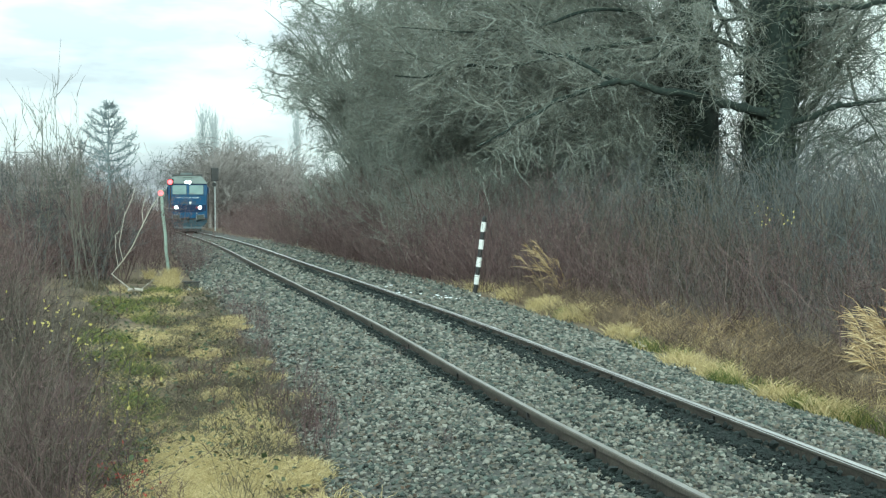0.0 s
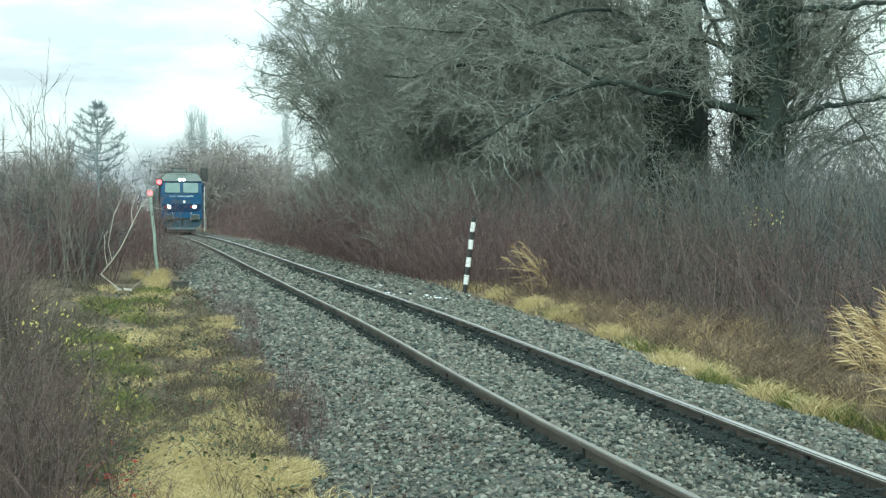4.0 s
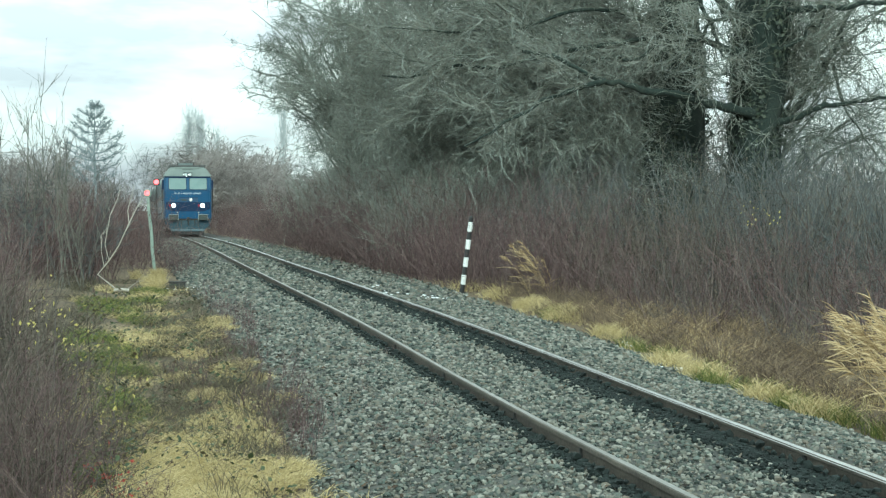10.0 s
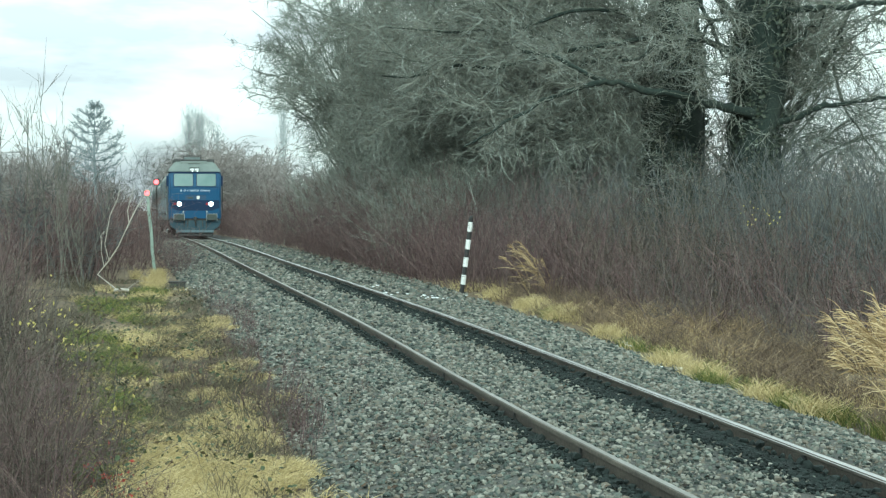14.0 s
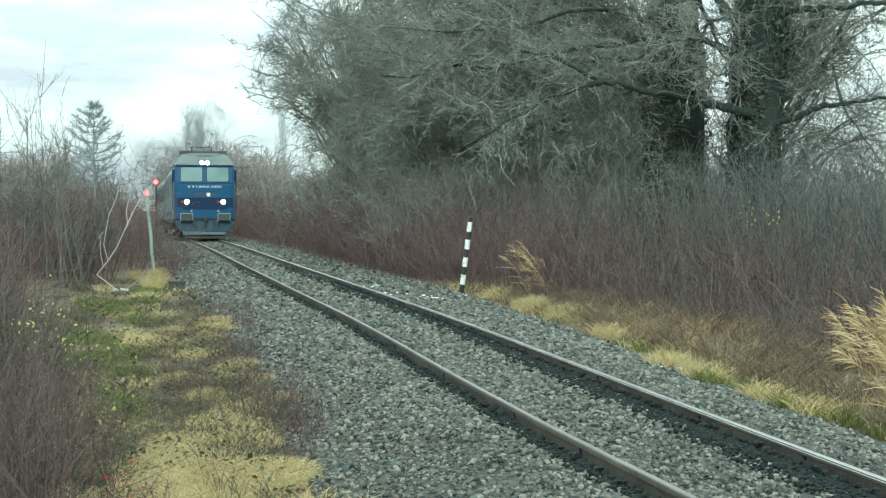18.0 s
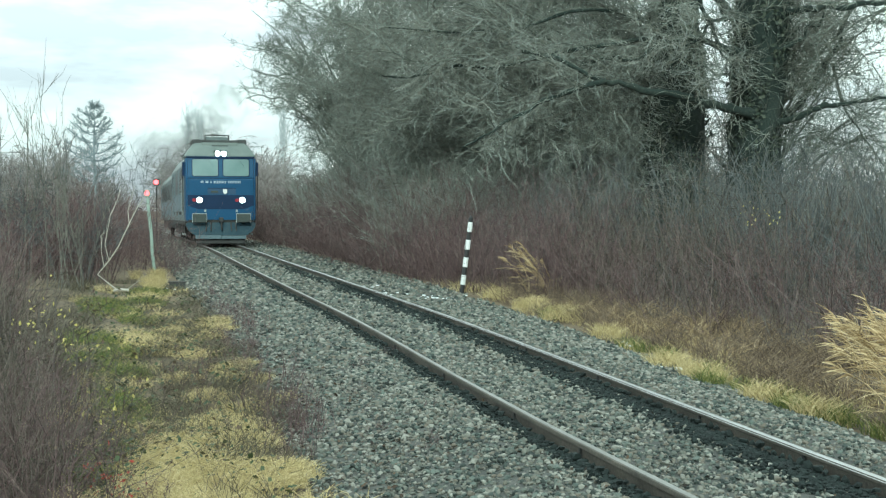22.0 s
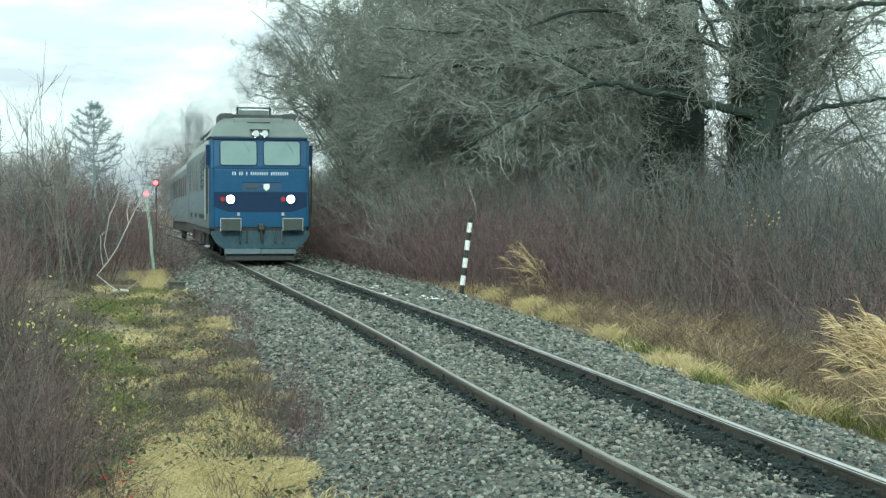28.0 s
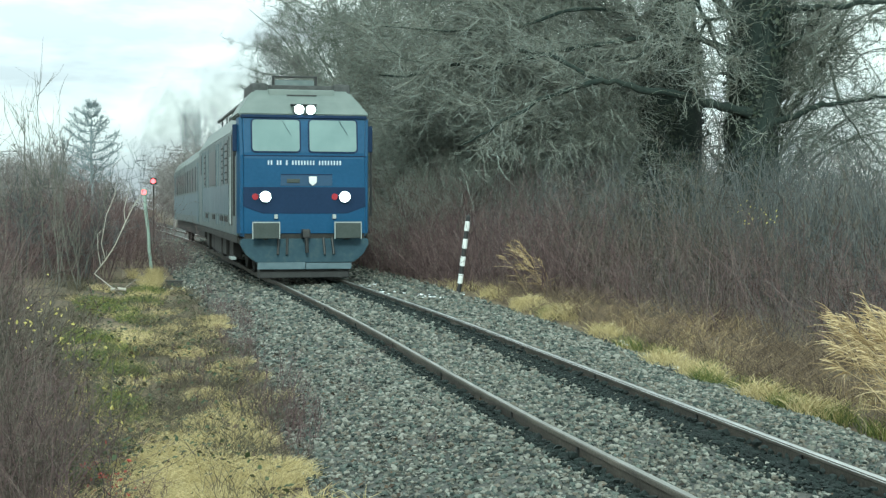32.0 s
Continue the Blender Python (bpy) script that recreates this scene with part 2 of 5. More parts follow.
def box(x0, y0, z0, x1, y1, z1, bevel=0.0, bm=None):
    bm = bm or bmesh.new()
    made = bmesh.ops.create_cube(bm, size=1, matrix=Matrix.LocRotScale(((x0 + x1) / 2, (y0 + y1) / 2, (z0 + z1) / 2), None, (x1 - x0, y1 - y0, z1 - z0)))
    if bevel:
        edges = list({e for v in made["verts"] for e in v.link_edges})
        bmesh.ops.bevel(bm, geom=edges, offset=bevel, segments=2, affect="EDGES", profile=0.6)
    return bm


def rod(a, b, r, sides=8, bm=None, r2=None):
    bm = bm or bmesh.new()
    a, b = Vector(a), Vector(b)
    m = Matrix.Translation((a + b) / 2) @ (b - a).to_track_quat("Z", "Y").to_matrix().to_4x4()
    bmesh.ops.create_cone(bm, cap_ends=True, segments=sides, radius1=r, radius2=r if r2 is None else r2, depth=(b - a).length, matrix=m)
    return bm


def prism(outline, axis, lo, hi, bevel=0.0):
    """An outline of (a, b) pairs drawn out along axis from lo to hi: axis y takes (x, z), axis x takes (y, z), axis z takes (x, y)."""
    bm = bmesh.new()
    put = {"y": lambda a, b, c: (a, c, b), "x": lambda a, b, c: (c, a, b), "z": lambda a, b, c: (a, b, c)}[axis]
    first = [bm.verts.new(put(a, b, lo)) for a, b in outline]
    last = [bm.verts.new(put(a, b, hi)) for a, b in outline]
    bm.faces.new(first)
    bm.faces.new(last[::-1])
    n = len(outline)
    for i in range(n):
        bm.faces.new((first[i], last[i], last[(i + 1) % n], first[(i + 1) % n]))
    bmesh.ops.recalc_face_normals(bm, faces=bm.faces)
    if bevel:
        bmesh.ops.bevel(bm, geom=list(bm.edges), offset=bevel, segments=2, affect="EDGES")
    return bm


# ---------- branches ----------
def unit(v):
    return v / (np.linalg.norm(v, axis=-1, keepdims=True) + 1e-9)


def tubes(lines, radii, sides=3):
    """Tapered tubes round polylines (n, k, 3) with radii (n, k): verts and quads."""
    n, k, _ = lines.shape
    t = np.gradient(lines, axis=1)
    t /= np.linalg.norm(t, axis=2, keepdims=True) + 1e-9
    whole = unit(lines[:, -1:] - lines[:, :1])
    ref = np.where(np.abs(whole[..., 2:3]) > 0.6, [[[0.31, 0.95, 0]]], [[[0.1, 0.2, 0.97]]])
    u = np.cross(t, ref)
    u /= np.linalg.norm(u, axis=2, keepdims=True) + 1e-9
    w = np.cross(t, u)
    a = np.arange(sides) * 2 * np.pi / sides
    ring = u[:, :, None, :] * np.cos(a)[None, None, :, None] + w[:, :, None, :] * np.sin(a)[None, None, :, None]
    verts = lines[:, :, None, :] + ring * radii[:, :, None, None]
    ids = np.arange(n * k * sides).reshape(n, k, sides)
    nxt = np.roll(ids, -1, axis=2)
    quads = np.stack([ids[:, :-1], nxt[:, :-1], nxt[:, 1:], ids[:, 1:]], axis=-1)
    return verts.reshape(-1, 3), quads.reshape(-1, 4)


def grow(rng, parents, count, lengths, spread, bend, k, radius, start=(0.25, 1.0), wiggle=0.12):
    """Branches that leave the parent polylines: count of them, k points each; bend pulls their tips."""
    n, pk, _ = parents.shape
    which = rng.randint(0, n, count)
    at = rng.uniform(start[0], start[1], count) * (pk - 1)
    i = np.minimum(at.astype(int), pk - 2)
    f = (at - i)[:, None]
    p0 = parents[which, i] * (1 - f) + parents[which, i + 1] * f
    d = unit(unit(parents[which, i + 1] - parents[which, i]) + spread * rng.normal(0, 1, (count, 3)))
    length = rng.uniform(lengths[0], lengths[1], count)
    out = np.empty((count, k, 3))
    out[:, 0] = p0
    for j in range(1, k):
        d = unit(d + np.array(bend) / (k - 1) + wiggle * rng.normal(0, 1, (count, 3)))
        out[:, j] = out[:, j - 1] + d * (length / (k - 1))[:, None]
    r = np.linspace(1, 0.35, k)[None, :] * radius * rng.uniform(0.7, 1.2, count)[:, None]
    return out, r


def joined(pieces):
    verts, faces, base = [], [], 0
    for v, f in pieces:
        verts.append(v)
        faces.append(f + base)
        base += len(v)
    return np.concatenate(verts), np.concatenate(faces)


def shrub_mesh(rng, stems, height, lean, twigs, r=0.012, fan=0.5, k=5):
    base = np.zeros((stems, 2, 3))
    base[:, :, :2] = rng.normal(0, fan * 0.5, (stems, 1, 2))
    base[:, 1, 2] = 0.1
    base[:, 0, 2] = -0.15
    s, sr = grow(rng, base, stems, (height * 0.5, height * 1.05), lean, (0, 0, 0.2), k, r, (0, 0.05), 0.2)
    t1, r1 = grow(rng, s, twigs, (height * 0.1, height * 0.3), 0.85, (0, 0, 0.2), 4, r * 0.6, (0.2, 0.97), 0.22)
    t2, r2 = grow(rng, t1, twigs, (height * 0.05, height * 0.15), 0.95, (0, 0, 0.05), 3, r * 0.5, (0.2, 1.0), 0.22)
    return tubes(s, sr), joined([tubes(t1, r1), tubes(t2, r2)])


def shrub_thing(name, label, category, group, stems, crown, mat, m):
    ob = thing(name, label, category, m, group)
    o = tagged(link_mesh("lower_growth", *stems, mat), kind="stuff")
    o.parent = ob
    o = tagged(link_mesh("crown", *crown, mat), kind="stuff")
    o.parent = ob
    return ob


def blades(rng, px, py, pz, heights, width, lean, droop=0.5):
    """Grass blades as thin three-sided spikes that arch over."""
    n = len(px)
    a = rng.uniform(0, 2 * np.pi, n)
    out = np.stack([np.cos(a), np.sin(a), np.zeros(n)], axis=1)
    tilt = (rng.uniform(0.1, 1.0, n) * lean)[:, None]
    lines = np.empty((n, 3, 3))
    lines[:, 0] = np.stack([px, py, pz], axis=1)
    d = unit(out * tilt + [0, 0, 1])
    lines[:, 1] = lines[:, 0] + d * (heights * 0.55)[:, None]
    d = unit(out * (tilt + droop) + [0, 0, 0.8])
    lines[:, 2] = lines[:, 1] + d * (heights * 0.5)[:, None]
    radii = np.stack([np.full(n, width), np.full(n, width * 0.8), np.full(n, width * 0.15)], axis=1)
    return tubes(lines, radii)


# ---------- ground ----------
def build_ground():
    ys = np.unique(np.concatenate([np.arange(-30, 40, 0.5), np.arange(40, 140, 2.0), np.linspace(140, 2500, 30), np.linspace(-900, -30, 8)]))
    offs = np.unique(np.concatenate([np.arange(-9, 9.01, 0.3), np.linspace(9, 60, 16), np.linspace(60, 2000, 12), -np.linspace(9, 60, 16), -np.linspace(60, 2000, 12)]))
    gx = track_x(ys)[:, None] + offs[None, :]
    gy = np.repeat(ys[:, None], len(offs), axis=1)
    gz = ground_z(gx, gy) - 0.03
    far = np.clip((gy - 300) / 500, 0, 1)
    gz = gz * (1 - far)
    ids = np.arange(gx.size).reshape(gx.shape)
    faces = np.stack([ids[:-1, :-1], ids[:-1, 1:], ids[1:, 1:], ids[1:, :-1]], axis=-1).reshape(-1, 4)
    ob = link_mesh("ground", np.stack([gx, gy, gz], -1).reshape(-1, 3), faces, M_GROUND, True)
    tagged(ob, "bare winter soil with dead grass beside the railway", "ground", kind="structure")


def build_bed():
    ys = np.concatenate([np.arange(-39.5, 0, 0.5), np.arange(0, 40, 0.25), np.arange(40, 200, 2.0), np.linspace(200, 600, 20)])
    offs = np.arange(-2.7, 2.85, 0.15)
    gx = track_x(ys)[:, None] + offs[None, :] / 0.977
    gy = np.repeat(ys[:, None], len(offs), axis=1)
    gz = ground_z(gx, gy) + 0.012 * np.sin(gx * 9 + gy * 5) * np.sin(gy * 8)
    gz[:, 0] -= 0.1
    gz[:, -1] -= 0.1
    ids = np.arange(gx.size).reshape(gx.shape)
    faces = np.stack([ids[:-1, :-1], ids[:-1, 1:], ids[1:, 1:], ids[1:, :-1]], axis=-1).reshape(-1, 4)
    bed = link_mesh("ballast_bed", np.stack([gx, gy, gz], -1).reshape(-1, 3), faces, M_BED, True)
    tagged(bed, "grey crushed stone ballast bed under the railway track", "ballast", kind="structure")
    return bed


def stone_shapes(rng, count):
    """Broken stones: jittered, squashed icosahedra, as (count, 12, 3), and their faces."""
    bm = bmesh.new()
    bmesh.ops.create_icosphere(bm, subdivisions=1, radius=1)
    v = np.array([q.co[:] for q in bm.verts])
    f = np.array([[q.index for q in p.verts] for p in bm.faces])
    bm.free()
    s = v[None] * (1 + rng.uniform(-0.45, 0.32, (count, 12, 1))) * rng.uniform(0.6, 1.15, (count, 1, 3)) * [[[1, 1, 0.75]]]
    a = rng.uniform(0, 2 * np.pi, count)
    c, n = np.cos(a)[:, None], np.sin(a)[:, None]
    return np.stack([s[..., 0] * c - s[..., 1] * n, s[..., 0] * n + s[..., 1] * c, s[..., 2]], -1), f


def scatter_stones(name, rng, ox, oy, size, mat, lift=0.0):
    shapes, f = stone_shapes(rng, len(ox))
    x = track_x(oy) + ox / 0.977
    z = ground_z(x, oy) + lift + rng.uniform(-0.008, 0.022, len(ox))
    pts = shapes * size[:, None, None] + np.stack([x, oy, z], -1)[:, None, :]
    faces = (f[None] + (np.arange(len(ox)) * 12)[:, None, None]).reshape(-1, 3)
    return link_mesh(name, pts.reshape(-1, 3), faces, mat)


def build_stones(bed):
    rng = np.random.RandomState(5)
    xs, ys, ss = [], [], []
    for y0, y1, per, size in ((-12, 3, 60, 0.045), (3, 7.5, 140, 0.03), (7.5, 12, 640, 0.0182), (12, 18, 560, 0.0222), (18, 28, 240, 0.03), (28, 45, 75, 0.042), (45, 80, 20, 0.055)):
        n = int((y1 - y0) * 5.6 * per)
        xs.append(rng.uniform(-2.75, 2.85, n))
        ys.append(rng.uniform(y0, y1, n))
        ss.append(size * rng.uniform(0.6, 1.45, n) ** 1.3)
    ox, oy, size = np.concatenate(xs), np.concatenate(ys), np.concatenate(ss)
    clear = np.minimum(np.abs(ox - 0.7525), np.abs(ox + 0.7525)) > 0.075
    clear &= ox < np.interp(oy, [7.4, 7.5, 12, 15], [2.9, 1.0, 2.2, 2.9])
    ob = scatter_stones("gravel", rng, ox[clear], oy[clear], size[clear], M_STONE)
    ob.parent = bed
    tagged(ob, "loose grey and buff crushed stones", kind="stuff")
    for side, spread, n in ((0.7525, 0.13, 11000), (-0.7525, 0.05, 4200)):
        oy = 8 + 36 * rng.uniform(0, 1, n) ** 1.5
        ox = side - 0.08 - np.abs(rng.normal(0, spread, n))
        ob = scatter_stones("oiled_gravel", rng, ox, oy, 0.025 * rng.uniform(0.7, 1.4, n), M_STONE_DARK, 0.012)
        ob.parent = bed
        tagged(ob, "near-black stones beside the rail foot", kind="stuff")
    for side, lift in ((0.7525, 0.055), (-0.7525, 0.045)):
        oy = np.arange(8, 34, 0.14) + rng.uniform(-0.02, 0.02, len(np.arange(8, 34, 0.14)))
        ob = scatter_stones("oiled_gravel", rng, np.full(len(oy), side - 0.1), oy, rng.uniform(0.034, 0.046, len(oy)), M_STONE_DARK, lift)
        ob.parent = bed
        tagged(ob, "row of near-black stones at the rail foot", kind="stuff")
    # single stones of the near shoulder
    shapes, f = stone_shapes(rng, 12)
    singles = []
    for i in range(12):
        o = link_mesh("stone", shapes[i] * 0.032, f, M_STONE_ONE)
        singles.append(o)
    for i in range(280):
        o = singles[i] if i < 12 else new("stone", singles[i % 12].data)
        oy = rng.uniform(8.4, 13.5)
        ox = rng.uniform(-2.6, -0.95) if i % 3 else rng.uniform(-0.5, 0.5)
        x = track_x(oy) + ox / 0.977
        o.parent = bed
        o.matrix_basis = Matrix.LocRotScale((x, oy, float(ground_z(x, oy)) + 0.022), Euler((rng.uniform(-0.4, 0.4), rng.uniform(-0.4, 0.4), rng.uniform(0, 6))), [rng.uniform(0.75, 1.35)] * 3)


RAIL_PROFILE = [(-0.036, 0), (-0.033, -0.004), (0.033, -0.004), (0.036, -0.012), (0.036, -0.036), (0.012, -0.05), (0.009, -0.13), (0.07, -0.148), (0.07, -0.16),
                (-0.07, -0.16), (-0.07, -0.148), (-0.009, -0.13), (-0.012, -0.05), (-0.036, -0.036), (-0.036, -0.012)]


def build_rail(side, anchors):
    profile = [(-0.033, -0.004)] + RAIL_PROFILE[2:]
    ys = np.concatenate([np.arange(-39.5, 60, 0.5), np.arange(60, 160, 2.0), np.linspace(160, 500, 30)])
    cx, cz = track_x(ys) + side / 0.977, track_z(ys) - (cant(ys) if side < 0 else 0)
    pr = np.array(profile)
    v = np.stack([cx[:, None] + pr[None, :, 0] / 0.977, np.repeat(ys[:, None], len(pr), 1), cz[:, None] + pr[None, :, 1]], -1)
    ids = np.arange(v.shape[0] * v.shape[1]).reshape(v.shape[:2])
    nxt = np.roll(ids, -1, axis=1)
    faces = np.stack([ids[:-1], ids[1:], nxt[1:], nxt[:-1]], -1).reshape(-1, 4)
    rail = link_mesh("rail", v.reshape(-1, 3), faces, M_RAIL)
    tagged(rail, "rusty steel running rail with a polished head", "rail", "rails of the track", "structure")
    s = -1 if side > 0 else 1
    h = np.array([(s * 0.038, -0.016), (s * 0.033, -0.006), (s * 0.022, 0.002), (s * 0.01, 0.003), (-s * 0.006, 0.002), (-s * 0.016, -0.0035)])
    v = np.stack([cx[:, None] + h[None, :, 0] / 0.977, np.repeat(ys[:, None], 6, 1), cz[:, None] + h[None, :, 1]], -1)
    ids = np.arange(v.shape[0] * 6).reshape(-1, 6)
    faces = np.stack([ids[:-1, :-1], ids[:-1, 1:], ids[1:, 1:], ids[1:, :-1]], -1).reshape(-1, 4)
    top = link_mesh("rail_head", v.reshape(-1, 3), faces if s > 0 else faces[:, ::-1], M_HEAD if side > 0 else M_HEAD_DULL, True)
    top.parent = rail
    tagged(top, "bright worn running surface")
    for y in anchors:
        bm = box(-0.03, -0.02, -0.155, 0.016, 0.02, -0.04, 0.004)
        a = part("rail_anchor", bm, M_BLACK, rail)
        a.matrix_basis = pose(float(track_x(y)) + side / 0.977, y, float(track_z(y) - (cant(y) if side < 0 else 0)), 0, 0, track_turn(y))
    return rail


# ---------- trackside things ----------
def build_marker_post():
    p = thing("striped_marker_post", "slim leaning marker post with black and white bands beside the ballast", "marker post",
              pose(0.4, 30.7, float(ground_z(0.4, 30.7)), 0, 7.2, 0))
    part("post_shaft", rod((0, 0, -0.3), (0, 0, 1.66), 0.05, 12), M_BLACK, p, smooth=False)
    for i in range(4):
        z = 0.2 + i * 0.385
        part("white_band", rod((0, 0, z), (0, 0, z + 0.21), 0.055, 12), M_WHITE, p, "white painted band")
    part("post_cap", rod((0, 0, 1.66), (0, 0, 1.7), 0.05, 12, r2=0.02), M_BLACK, p)


def build_left_signal():
    s = thing("signal_post", "pale green crooked signal post with a lit red lamp", "signal", pose(-8.94, 43.7, float(ground_z(-8.94, 43.7)), 0, -4.8, 0))
    line = [(0.02, 0, -0.4), (0.0, 0, 0.3), (-0.012, 0, 0.7), (0.012, 0, 1.1), (0.0, 0, 1.6), (-0.01, 0, 2.0), (0.01, 0, 2.42)]
    o = link_mesh("post", *tubes(np.array([line]), np.full((1, 7), 0.05), 10), M_POST, True)
    o.parent = s
    head = part("lamp_head", box(-0.09, -0.06, 2.35, 0.09, 0.08, 2.57, 0.02), M_POST, s)
    part("red_lens", rod((0, -0.085, 2.46), (0, -0.06, 2.46), 0.075, 14), M_RED, head, "lit red lens")
    part("hood", rod((0, -0.14, 2.555), (0, -0.06, 2.56), 0.02, 8), M_POST, head)


def build_far_red_signal():
    x, y = -14.2, 70.0
    g = float(ground_z(x, y))
    s = thing("crossing_signal", "slim level crossing signal with a lit red lamp above the shrubs", "signal", pose(x, y, g))
    part("post", rod((0, 0.05, -0.3), (0, 0.05, 3.0), 0.035, 8), M_GEAR, s)
    head = part("lamp_head", box(-0.15, -0.02, 3.03, 0.15, 0.12, 3.37, 0.04), M_GEAR, s)
    part("red_lens", rod((0, -0.06, 3.2), (0, -0.02, 3.2), 0.12, 16), M_RED, head, "lit red lens")


def build_far_black_signal():
    x, y = -22.25, 130.0
    g = float(ground_z(x, y))
    s = thing("railway_signal", "black signal head on a tall grey post by the track", "signal", pose(x, y, g))
    # the post shares the pale grey with haze painted in
    part("post", rod((0, 0, -0.4), (0, 0, 4.6), 0.05, 10), M_HAZED_GREY, s)
    head = part("signal_head", box(-0.33, -0.15, 4.55, 0.33, 0.15, 5.8, 0.08), M_BLACK, s)
    for z in (4.85, 5.2, 5.55):
        part("lamp_hood", rod((0, 0.15, z), (0, 0.4, z - 0.02), 0.11, 12), M_BLACK, head)
    part("lower_lamp", rod((-0.05, -0.16, 4.25), (-0.05, 0.16, 4.25), 0.19, 14), M_BLACK, s)


def build_relay_box():
    x, y = -6.85, 36.4
    b = thing("trackside_box", "low black steel relay box beside the ballast", "relay box", pose(x, y, float(ground_z(x, y)), 0, 0, 8))
    part("body", box(-0.2, -0.15, -0.05, 0.2, 0.15, 0.13, 0.012), M_BLACK, b)
    part("lid", box(-0.225, -0.17, 0.13, 0.225, 0.17, 0.165, 0.008), M_GEAR, b)


def build_snow():
    rng = np.random.RandomState(8)
    pieces = []
    for x, y, w, n in ((-6.3, 35.6, 0.28, 16), (-1.35, 30.4, 0.3, 14), (-0.35, 29.3, 0.3, 12), (-1.9, 33.0, 0.2, 7), (0.0, 28.8, 0.16, 6), (2.78, 21.5, 0.16, 5), (3.0, 18.4, 0.14, 4), (-4.6, 44.0, 0.4, 6)):
        shapes, f = stone_shapes(rng, n)
        px, py = x + rng.normal(0, w, n), y + rng.normal(0, w * 1.2, n)
        pts = shapes * (rng.uniform(0.02, 0.05, n)[:, None, None]) * [[[1.3, 1.3, 0.7]]] + np.stack([px, py, ground_z(px, py) + 0.02], -1)[:, None]
        pieces.append((pts.reshape(-1, 3), (f[None] + (np.arange(n) * 12)[:, None, None]).reshape(-1, 3)))
    v, f = joined(pieces)
    tagged(link_mesh("snow_remnants", v, f, M_SNOW, True), "small leftover lumps of snow on the ballast", "snow", kind="stuff")
    o = link_mesh("pale_log", *tubes(np.array([[(-7.6, 32.6, -0.2), (-7.45, 32.55, -0.17), (-7.28, 32.65, -0.2)]]), np.full((1, 3), 0.035), 8), M_PALE, True)
    tagged(o, "short pale log lying in the grass", "log")


# ---------- shrubs ----------
def shrub_kinds(x, y, row, stray):
    """Which shrubs grow at a spot: red stems in front and by the bend, olive and blue-grey ones towards the big trees."""
    if x < -2.5:
        return (5, 5, 3, 5, 0) if y < 20 else (0, 1, 3)
    open_side = x / y + stray > 0.125
    if y > 42 and not open_side:
        return ((0, 1, 3, 4), (0, 1, 3, 4), (4, 2, 0), (2, 4, 6))[row]
    return ((0, 1, 3, 0, 4) if open_side else (0, 1, 3, 0, 1), (5, 0, 3, 5) if open_side else (0, 1, 3, 4), (5, 6, 5) if open_side else (4, 3, 2, 5), (6, 6, 5) if open_side else (2, 4, 5, 6))[row]


